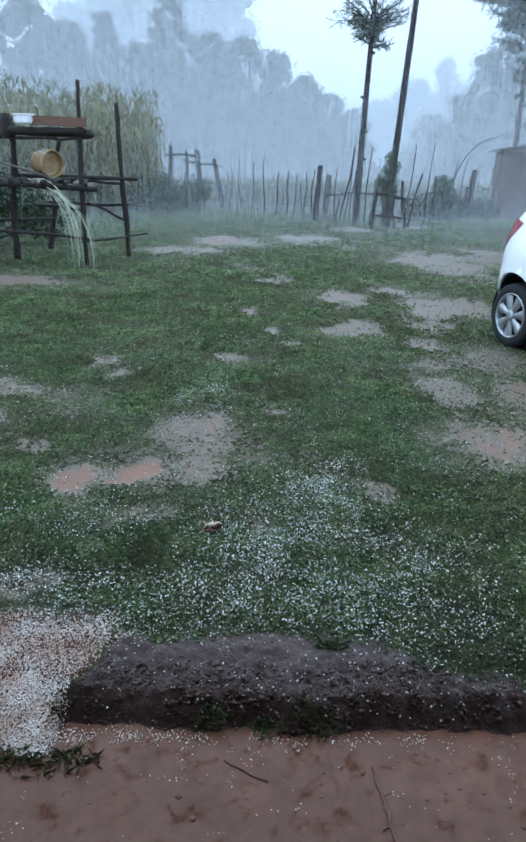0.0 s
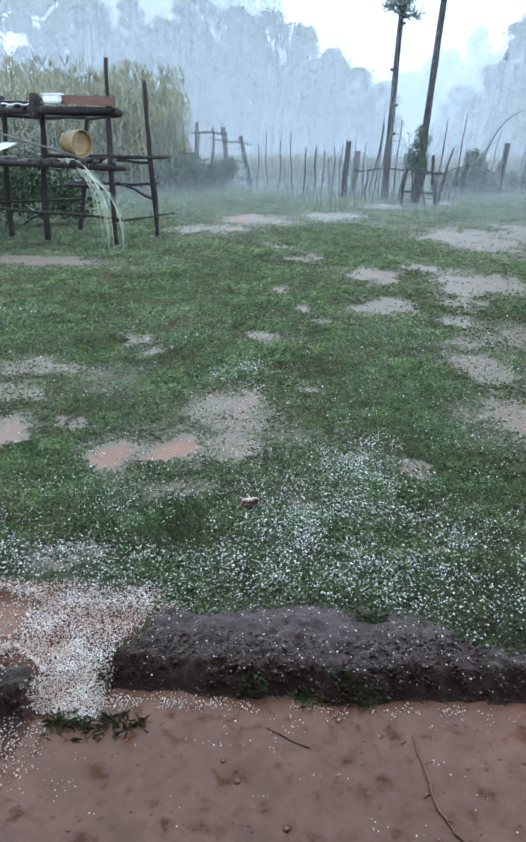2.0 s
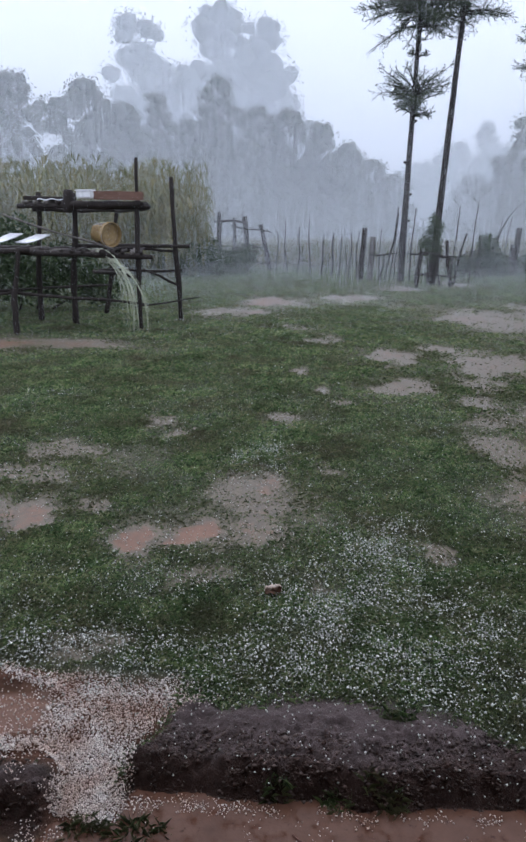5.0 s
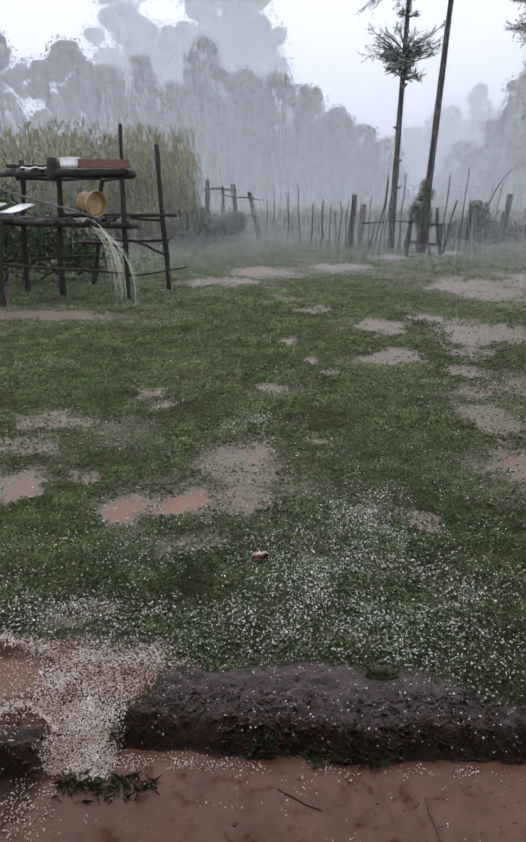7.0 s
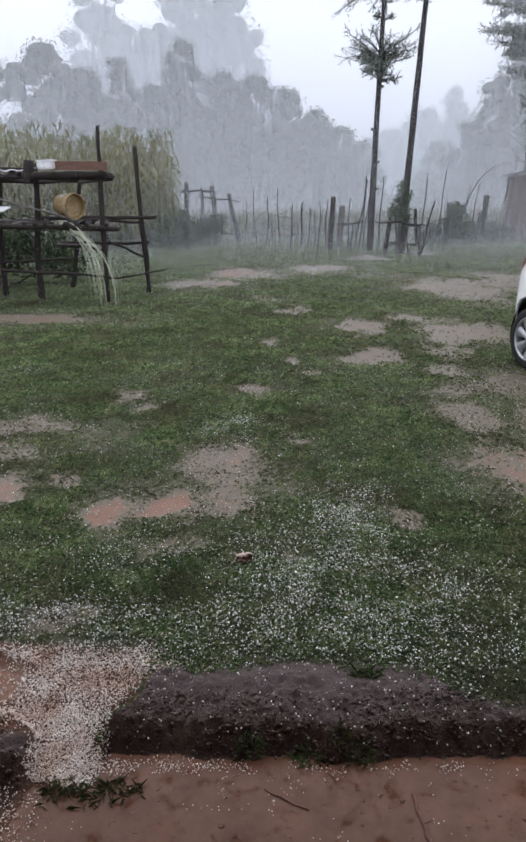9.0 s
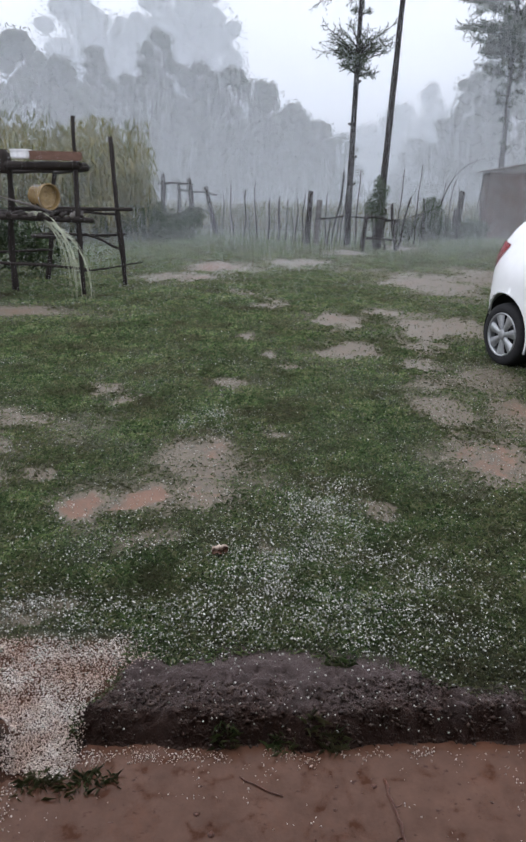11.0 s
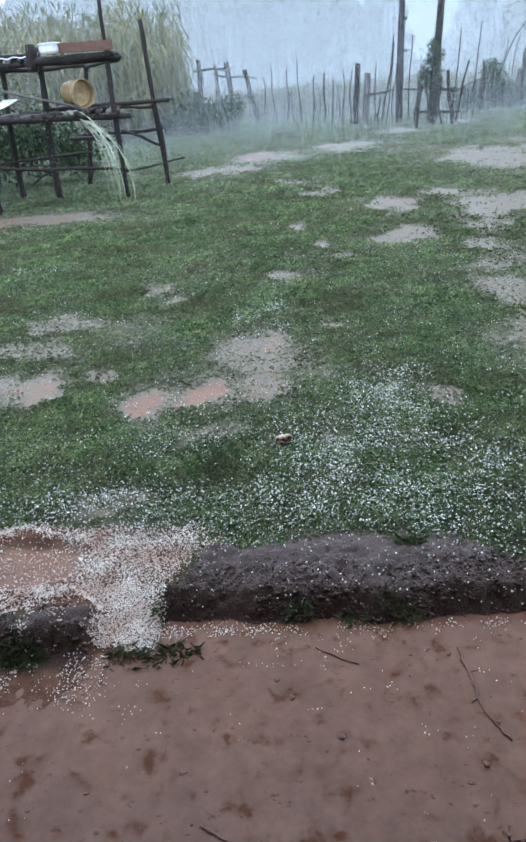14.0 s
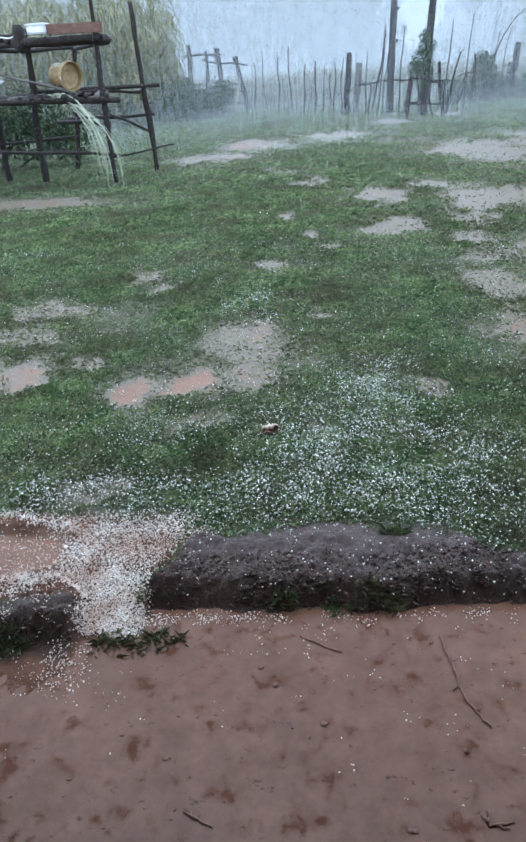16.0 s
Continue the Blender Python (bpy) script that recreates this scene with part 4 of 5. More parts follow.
def build_fence():
    base = (2.5, 22.5, 0.0)
    fence = thing("stick_fence", base, "ragged fence of thin crooked grey sticks at the lawn's edge", "fence")
    for i, (x, y, tall, lean, r) in enumerate(STICKS):
        put("stick", stick_mesh("stick", (x, y, -0.1), (x + lean, y, tall), r, r * 0.55, base, 0.045, 300 + i, 8, 6), WOOD, fence)
    for i, (a, b, r) in enumerate((((1.9, 21.3, 0.80), (3.6, 21.2, 0.83), 0.026), ((4.1, 19.9, 0.70), (6.3, 23.5, 1.02), 0.022), ((-1.5, 25.8, 0.35), (1.6, 21.7, 0.40), 0.010))):
        put("rail", stick_mesh("rail", a, b, r, r * 0.8, base, 0.05, 350 + i, 9, 6), WOOD, fence)
    # a whip bent over into an arch
    pts = [Vector((6.36 + 1.46 * f ** 2.2, 23.6, -0.1 + 2.8 * math.sin(f * 1.5))) - Vector(base) for f in np.linspace(0, 1, 14)]
    put("bent_whip", mesh_of("bent_whip", *tube(pts, [0.026 - 0.0013 * k for k in range(14)], 6, 0.2), True), WOOD, fence)
    for name, x, y, tall, lean, r, mat, lab in (("fence_post", 1.66, 21.5, 1.63, 0.09, 0.088, WOOD, "thick dark split fence post"), ("fence_post", 1.95, 21.55, 1.36, 0.10, 0.10, WOOD_GREY, "weathered grey fence post beside a darker one"),
                                                ("fence_post", 7.22, 24.1, 1.66, 0.12, 0.105, WOOD, "thick dark notched post by the brick shed")):
        post = thing(name, (x, y, 0), lab, "post", "posts of the fence")
        v, f = tube([(lean * k / 6 + 0.012 * math.sin(k * 2), 0, -0.1 + (tall + 0.1) * k / 6) for k in range(7)], [r * (1.05 - 0.02 * k) for k in range(7)], 9, 0.18, int(x * 10))
        put("post", mesh_of("post", v, f, True), mat, post)
        if x > 7:
            put("brace", stick_mesh("brace", (-0.12, -0.05, -0.1), (-0.06, -0.05, 1.1), 0.08, 0.07, (0, 0, 0), 0.02, 391, 5, 7), mat, post)
    lone = thing("post", (-5.2, 24.0, 0), "grey wooden post at the edge of the maize", "post")
    put("post", stick_mesh("post", (0, 0, -0.1), (-0.05, 0, 2.45), 0.09, 0.08, (0, 0, 0), 0.02, 395, 6, 8), WOOD, lone)


def build_gate():
    base = (-3.0, 26.8, 0.0)
    gate = thing("pole_gate", base, "old pole gateway of dark posts and rails", "gate")
    for i, (x0, x1, y, tall, r) in enumerate(((-3.66, -3.64, 27.0, 2.22, 0.10), (-3.05, -3.09, 27.3, 2.02, 0.075), (-2.50, -2.62, 27.0, 2.06, 0.10), (-1.50, -1.90, 26.0, 1.75, 0.085))):
        put("post", stick_mesh("post", (x0, y, -0.1), (x1, y, tall), r, r * 0.85, base, 0.04, 400 + i, 7, 8), WOOD, gate)
    for i, (a, b, r) in enumerate((((-3.85, 26.95, 1.86), (-2.45, 26.95, 1.84), 0.055), ((-3.15, 26.9, 1.70), (-1.5, 26.2, 1.45), 0.035), ((-2.65, 26.9, 1.00), (-1.7, 26.1, 0.85), 0.032),
                                   ((-2.55, 26.9, 0.55), (-1.35, 25.9, 0.22), 0.034), ((-3.05, 27.1, 0.5), (-2.75, 27.0, 1.2), 0.03))):
        put("rail", stick_mesh("rail", a, b, r, r * 0.8, base, 0.05, 420 + i, 8, 7, 0.05 if i == 3 else 0), WOOD, gate)


def build_guard():
    base = (3.55, 19.3, 0.0)
    guard = thing("tree_guard", base, "small guard of poles lashed round a tree trunk", "tree guard")
    for i, (a, b, r) in enumerate((((3.07, 18.96, -0.1), (3.17, 18.96, 1.02), 0.050), ((4.06, 19.1, -0.1), (3.86, 19.1, 1.30), 0.050), ((3.72, 19.9, -0.1), (3.85, 19.9, 1.15), 0.045), ((3.2, 20.0, -0.1), (3.3, 20.0, 1.1), 0.045), ((3.78, 19.2, -0.05), (3.66, 19.2, 0.95), 0.03))):
        put("post", stick_mesh("post", a, b, r, r * 0.8, base, 0.03, 440 + i, 6, 7), WOOD, guard)
    for i, (a, b, r) in enumerate((((2.98, 18.92, 0.36), (4.22, 19.08, 0.30), 0.034), ((3.05, 18.94, 0.94), (4.10, 19.08, 0.86), 0.034), ((4.0, 19.1, 0.8), (3.75, 20.0, 0.85), 0.03), ((3.1, 19.0, 0.4), (3.25, 20.1, 0.5), 0.03))):
        put("rail", stick_mesh("rail", a, b, r, r * 0.8, base, 0.03, 450 + i, 6, 7), WOOD, guard)


build_fence()
build_gate()
build_guard()


# ---- foliage ----
def leaf_cloud(rng, centres, radii, count, size, flat=0.8, droop=0.0, inner=0.0):
    """Small leaves in clumps: (n, 4, 3) corners of kite-shaped leaves."""
    centres, radii = np.asarray(centres, float), np.asarray(radii, float)
    weight = radii ** 2
    pick = rng.choice(len(centres), count, p=weight / weight.sum())
    d = rng.normal(size=(count, 3))
    d /= np.linalg.norm(d, axis=1, keepdims=True)
    r = inner + (1 - inner) * rng.random(count) ** 0.5
    p = centres[pick] + d * (radii[pick] * r)[:, None] * np.array([1, 1, flat])
    a = rng.normal(size=(count, 3))
    a[:, 2] -= droop
    a /= np.linalg.norm(a, axis=1, keepdims=True)
    b = np.cross(a, rng.normal(size=(count, 3)))
    b /= np.linalg.norm(b, axis=1, keepdims=True)
    s = size * rng.uniform(0.6, 1.4, count)[:, None]
    return np.stack([p - a * s, p + b * s * 0.38, p + a * s, p - b * s * 0.38], 1)


LEAF = [(0, 1, 2), (0, 2, 3)]


def build_slim_tree(base, top_lean, tall, r, tufts, label, seed, stubs=True, thick=16, leafy=1.0):
    """A tall bare trunk with tufts of foliage on short branches at the given heights."""
    rng = random.Random(seed)
    nrng = np.random.default_rng(seed)
    tree = thing("slim_tree", base, label, "tree", "trees at the fence")
    n = 22
    lx, ly = top_lean

    def axis(h):
        f = h / tall
        return Vector((lx * f + 0.05 * math.sin(3.1 * f + seed) * f, ly * f, h))

    pts = [axis(-0.15 + (tall + 0.15) * k / n) for k in range(n + 1)]
    radii = [r * (1.28 if k == 0 else 1.08 if k == 1 else 1) * (1 - 0.62 * k / n) * (1 + 0.08 * (rng.random() - 0.5)) for k in range(n + 1)]
    put("trunk", mesh_of("trunk", *tube(pts, radii, 11, 0.14, seed), True), BARK, tree)
    if stubs:
        for k in range(9):
            h = 1.4 + 0.38 * k + 0.2 * rng.random()
            a = rng.uniform(0, 6.28)
            p = axis(h)
            q = p + Vector((math.cos(a) * (r + 0.06), math.sin(a) * (r + 0.06), 0.05))
            put("knot", mesh_of("knot", *tube([p, p.lerp(q, 0.6), q], [0.05, 0.045, 0.03], 6, 0.2, k), True), BARK, tree)
    needles = []
    for h, reach, count, rise in tufts:
        for k in range(count):
            a = 2 * math.pi * (k + rng.random() * 0.7) / count
            length = reach * rng.uniform(0.55, 1.15)
            p = axis(h + rng.uniform(-0.25, 0.3))
            q = p + Vector((math.cos(a) * length, math.sin(a) * length, rise * length * rng.uniform(0.2, 1.3)))
            m = p.lerp(q, 0.5) + Vector((0, 0, 0.07 * length))
            put("branch", mesh_of("branch", *tube([p, m, q], [0.026, 0.016, 0.005], 5, 0.1, k), True), BARK, tree)
            for _ in range(thick if reach < 1.5 else int(thick * 3.2)):
                f = rng.uniform(0.15, 1.0)
                o = p.lerp(m, f * 2) if f < 0.5 else m.lerp(q, f * 2 - 1)
                way = ((q - p).normalized() * 0.7 + Vector((rng.gauss(0, 0.6), rng.gauss(0, 0.6), rng.gauss(0.12, 0.5)))).normalized()
                twig = 0.30 * reach ** 0.5 * rng.uniform(0.5, 1.2)
                for s in range(9):
                    c = o + way * twig * (s + rng.random()) / 9
                    d = (way + Vector((rng.gauss(0, 0.7), rng.gauss(0, 0.7), rng.gauss(0, 0.7)))).normalized() * rng.uniform(0.05, 0.10) * leafy
                    e = d.orthogonal().normalized() * 0.013 * leafy
                    needles.append((c - d * 0.3, c + d * 0.2 + e, c + d, c + d * 0.2 - e))
    put("crown", many("crown", np.array(needles), LEAF), NEEDLES, tree, "sparse tufts of dark feathery foliage")
    return tree


build_slim_tree((2.91, 21.15, 0), (0.10, 0.1), 10.5, 0.104, [(4.95, 0.60, 10, 0.35), (5.1, 1.05, 15, 0.50), (5.3, 0.95, 12, 0.75), (6.3, 0.35, 2, 0.3), (7.25, 1.35, 12, -0.35), (7.5, 1.5, 13, -0.10), (7.8, 1.55, 13, 0.15), (8.2, 1.5, 11, 0.3), (9.3, 1.3, 9, 0.4), (10.2, 0.8, 8, 0.6)],
                "tall slender tree with a bare knotty trunk and sparse tufts", 5)
build_slim_tree((3.69, 20.1, 0), (0.50, 0.2), 11.5, 0.112, [(7.3, 1.5, 9, -0.2), (7.8, 1.7, 10, 0.1), (8.6, 1.5, 9, 0.3), (9.6, 1.0, 8, 0.3), (10.6, 0.8, 8, 0.5), (11.3, 0.5, 6, 0.7)],
                "tall slender tree leaning slightly, inside a pole guard", 11, False)
build_slim_tree((10.5, 29.2, 0), (-0.2, 0.3), 11.5, 0.13, [(3.6, 0.25, 2, 0.1), (4.2, 0.3, 2, 0.1), (4.9, 0.35, 3, 0.1), (5.6, 0.7, 5, 0.2), (6.2, 1.3, 8, 0.2), (6.7, 1.6, 9, 0.2), (7.2, 1.9, 10, 0.25), (7.7, 2.1, 10, 0.3), (8.3, 2.2, 10, 0.3), (9.0, 2.0, 10, 0.3), (9.8, 1.7, 9, 0.4), (10.6, 1.3, 8, 0.5), (11.3, 0.9, 8, 0.6)],
                "tall dark tree with dense feathery boughs behind the shed", 23, True, 18, 1.6)


def build_bush(name, base, blobs, count, size, mat, label, seed, stems=5):
    nrng = np.random.default_rng(seed)
    bush = thing(name, base, label, "bush")
    centres, radii = [b[:3] for b in blobs], [b[3] for b in blobs]
    put("leaves", many("leaves", leaf_cloud(nrng, centres, radii, count, size, 0.9), LEAF), mat, bush)
    for i in range(stems):
        c = centres[i % len(centres)]
        put("stem", stick_mesh("stem", (c[0] * 0.4, c[1] * 0.4, -0.05), (c[0], c[1], c[2] + 0.2), 0.022, 0.010, (0, 0, 0), 0.04, seed + i, 5, 5), WOOD, bush)


build_bush("hedge_bush", (-4.1, 22.4, 0), [(-0.8, 0, 0.5, 0.75), (0.1, 0.1, 0.55, 0.75), (0.9, 0.3, 0.50, 0.70), (1.6, 0.8, 0.42, 0.6), (-1.5, -0.2, 0.6, 0.8), (1.9, 1.4, 0.7, 0.45), (0.6, 0.6, 1.0, 0.4)], 9000, 0.06, BUSH, "low dark bush grown round the pole gateway", 61)
build_bush("creeper", (3.60, 19.95, 0), [(0.02, -0.15, 0.9, 0.30), (-0.06, -0.15, 1.3, 0.34), (0.05, -0.2, 1.65, 0.28), (-0.02, -0.1, 1.9, 0.16), (-0.2, -0.1, 1.15, 0.25)], 2400, 0.034, VINE, "green creeper climbing a tree trunk", 62)
build_bush("shrub", (6.0, 23.4, 0), [(-0.3, 0, 0.45, 0.5), (0.2, 0, 0.75, 0.48), (0.1, 0, 1.15, 0.36), (0.5, 0.1, 0.4, 0.5), (-0.9, -0.2, 0.35, 0.45)], 3200, 0.065, BUSH, "green shrub growing into the stick fence", 63)
build_bush("shrub", (7.4, 24.2, 0), [(-0.4, 0, 0.3, 0.4), (0.2, -0.1, 0.35, 0.45), (0.7, 0, 0.35, 0.4)], 1800, 0.06, BUSH, "low green shrub at the foot of the fence", 64)
build_bush("hedge_bush", (-5.9, 12.5, 0), [(-1.6, 0, 0.8, 0.9), (-0.6, 0.1, 0.85, 0.85), (0.4, 0, 0.8, 0.8), (1.1, 0.3, 0.75, 0.7), (-2.6, 0, 0.9, 1.0), (-1.0, 0.2, 1.5, 0.7), (0.0, 0.4, 1.4, 0.55), (-3.6, 0, 0.9, 1.0), (1.7, 0.5, 0.5, 0.5)], 22000, 0.05, BUSH, "dark green hedge behind the drying rack", 65, 9)


def build_maize():
    """A stand of tall ripening maize."""
    rng = np.random.default_rng(77)
    ribbons, stalks = [], []
    for _ in range(1000):
        x, y = rng.uniform(-14, -3.3), rng.uniform(20.3, 27.5)
        if x > -3.7 - 0.04 * (y - 18) + 0.4 * math.sin(y * 2):
            continue
        tall = rng.uniform(2.5, 3.6)
        sway = rng.normal(0, 0.10, 2)
        root = np.array([x, y, 0.0])
        stalks.append([root + (0.015, 0, -0.05), root + (-0.008, 0.013, -0.05), root + (-0.008, -0.013, -0.05), root + (sway[0], sway[1], tall)])
        for k in range(10):
            h = tall * (0.18 + 0.78 * k / 10) + rng.normal(0, 0.05)
            a = rng.uniform(0, 2 * math.pi)
            length = rng.uniform(0.30, 0.62)
            way = np.array([math.cos(a), math.sin(a), 0])
            side = np.array([-math.sin(a), math.cos(a), 0]) * rng.uniform(0.018, 0.034)
            p0 = root + np.array([sway[0], sway[1], 0]) * (h / tall) + (0, 0, h)
            up = rng.uniform(0.35, 0.85)
            p1 = p0 + way * length * 0.45 + (0, 0, up * length)
            p2 = p0 + way * length * 0.85 + (0, 0, (up - 0.35) * length)
            p3 = p0 + way * length + (0, 0, (up - 0.95) * length)
            ribbons.append([p0 - side * 0.5, p0 + side * 0.5, p1 - side, p1 + side, p2 - side * 0.8, p2 + side * 0.8, p3])
        for k in range(5):
            a = rng.uniform(0, 2 * math.pi)
            p0 = root + (sway[0], sway[1], tall - 0.05)
            tip = p0 + (0.14 * math.cos(a), 0.14 * math.sin(a), 0.28)
            w = np.array([0.012, 0.008, 0])
            m = (p0 + tip) / 2
            ribbons.append([p0 - w * 0.5, p0 + w * 0.5, m - w, m + w, m * 0.4 + tip * 0.6 - w, m * 0.4 + tip * 0.6 + w, tip])
    field_ob = thing("maize_field", (0, 0, 0), "dense stand of tall ripening yellow-green maize", "maize", kind="stuff")
    put("leaves", many("leaves", np.array(ribbons), [(0, 1, 3), (0, 3, 2), (2, 3, 5), (2, 5, 4), (4, 5, 6)]), MAIZE, field_ob)
    put("stalks", many("stalks", np.array(stalks), [(0, 1, 3), (1, 2, 3), (2, 0, 3)]), MAIZE, field_ob)


build_maize()


def build_far_tree(x, y, tall, spread, label, seed, shape="round", density=1.0):
    """A gum tree far off: trunk, limbs and a crown of many leaf clumps."""
    rng = random.Random(seed)
    nrng = np.random.default_rng(seed)
    tree = thing("gum_tree", (x, y, 0), label, "tree", "gum trees beyond the field")
    bole = tall * (0.20 if shape == "round" else 0.10)
    put("trunk", mesh_of("trunk", *tube([(0, 0, -0.3), (0.1, 0, bole * 0.5), (0.0, 0.1, bole), (0.2, 0, tall * 0.8)], [tall * 0.026, tall * 0.02, tall * 0.017, tall * 0.005], 8, 0.1, seed), True), BARK, tree)
    centres, radii = [], []
    n = 44 if shape == "round" else 34
    for k in range(n):
        f = (k + 0.5) / n
        h = bole * 0.75 + (tall - bole * 0.75) * f
        if shape == "round":
            wide = spread * math.sin(math.pi * min(0.97, 0.22 + 0.74 * f)) ** 0.7
        else:
            wide = spread * (1.05 - f) ** 0.75
        a = k * 2.4 + rng.random()
        d = wide * rng.uniform(0.25, 0.95)
        r = spread * rng.uniform(0.24, 0.42) * (0.75 if shape != "round" else 1) * (1.15 - 0.5 * f)
        c = Vector((math.cos(a) * d, math.sin(a) * d, min(h, tall - r * 0.6)))
        centres.append(c)
        radii.append(r)
        if k % 3 == 0:
            p = Vector((0.05, 0, h * 0.6))
            put("limb", mesh_of("limb", *tube([p, p.lerp(c, 0.5) + Vector((0, 0, 0.2)), c], [tall * 0.009, tall * 0.006, tall * 0.003], 5, 0.1, k), True), BARK, tree)
    cloud = leaf_cloud(nrng, centres, np.array(radii) * 1.30, int(6000 * density), 0.005 * tall + 0.06, 0.85, 0.6, 0.55).reshape(-1, 3)
    shape, faces = pellet_shape(2)
    core = shape[None] * nrng.uniform(0.58, 0.90, (n, len(shape), 1)) * np.array(radii)[:, None, None] * np.array([1, 1, 0.85]) + np.array([tuple(c) for c in centres])[:, None, :]
    leaf_faces = (np.arange(len(cloud) // 4)[:, None, None] * 4 + np.array(LEAF)[None]).reshape(-1, 3)
    core_faces = (np.arange(n)[:, None, None] * len(shape) + np.array(faces)[None]).reshape(-1, 3)
    put("crown", mesh_of("crown", np.concatenate([cloud, core.reshape(-1, 3)]), np.concatenate([leaf_faces, core_faces + len(cloud)]), True), GUM, tree)


def z_at(px_height, y):
    """Height at a distance of a tree that would be so high at 60 m."""
    return 1.6 + (px_height - 1.6) * y / 60


FAR = [
    # x at 60 m, height at 60 m, distance, half-width, shape
    (-25.8, 14.4, 58, 3.6, "round"), (-19.6, 13.8, 50, 4.4, "round"), (-16.2, 11.8, 48, 3.2, "round"), (-13.4, 12.6, 54, 2.4, "round"), (-10.4, 10.6, 56, 3.2, "round"), (-8.0, 13.8, 58, 3.0, "round"),
    (-14.9, 18.5, 85, 4.4, "round"), (-7.6, 19.3, 85, 5.6, "round"), (-4.5, 18.0, 88, 4.5, "round"), (-30, 15.0, 90, 5.0, "round"), (-12.2, 15.0, 90, 4.5, "round"),
    (-4.6, 11.5, 56, 3.0, "round"), (-1.8, 11.2, 58, 2.8, "round"), (1.0, 10.2, 60, 2.8, "round"), (3.1, 8.6, 60, 2.4, "round"), (5.2, 7.3, 62, 2.2, "round"), (7.2, 6.2, 64, 2.0, "round"),
    (-6.0, 8.0, 54, 2.6, "round"), (-10, 8.0, 52, 3.0, "round"), (-3, 7.0, 52, 2.4, "round"), (2, 6.5, 56, 2.4, "round"),
    (9.6, 7.0, 95, 3.0, "round"), (12.2, 8.6, 95, 3.2, "round"), (14.8, 10.2, 92, 3.0, "cone"), (11.2, 6.2, 90, 3.2, "round"), (16.2, 8.2, 88, 3.0, "round"),
    (18.6, 11.0, 60, 2.8, "round"), (16.4, 7.6, 62, 2.2, "round"), (21.5, 15.0, 58, 3.6, "round"), (24.5, 17.0, 56, 4.0, "round"), (14.2, 6.0, 66, 2.4, "round"), (28.5, 16.0, 60, 4.0, "round"),
    (-32, 13, 60, 4.5, "round"), (-30, 16, 85, 5, "round"),
]
for number, (x60, h60, dist, half_width, form) in enumerate(FAR):
    build_far_tree(x60 * dist / 60, dist, z_at(h60, dist), half_width * dist / 60, "grey-green gum tree dimmed by the rain" if dist < 70 else "tall pale gum tree far off in the rain", 500 + number, form)


def build_scrub():
    """Undergrowth along the foot of the far trees."""
    rng = np.random.default_rng(401)
    y = rng.uniform(50, 66, 230)
    x = rng.uniform(-0.62, 0.62, 230) * y
    r = rng.uniform(1.0, 2.1, 230)
    centres = np.stack([x, y, r * 0.55], -1)
    put("scrub", many("scrub", leaf_cloud(rng, centres, r, 26000, 0.22, 0.8), LEAF), GUM)
    tagged(bpy.data.objects["scrub"], "dense dark undergrowth below the far gum trees", "scrub", kind="stuff")


build_scrub()


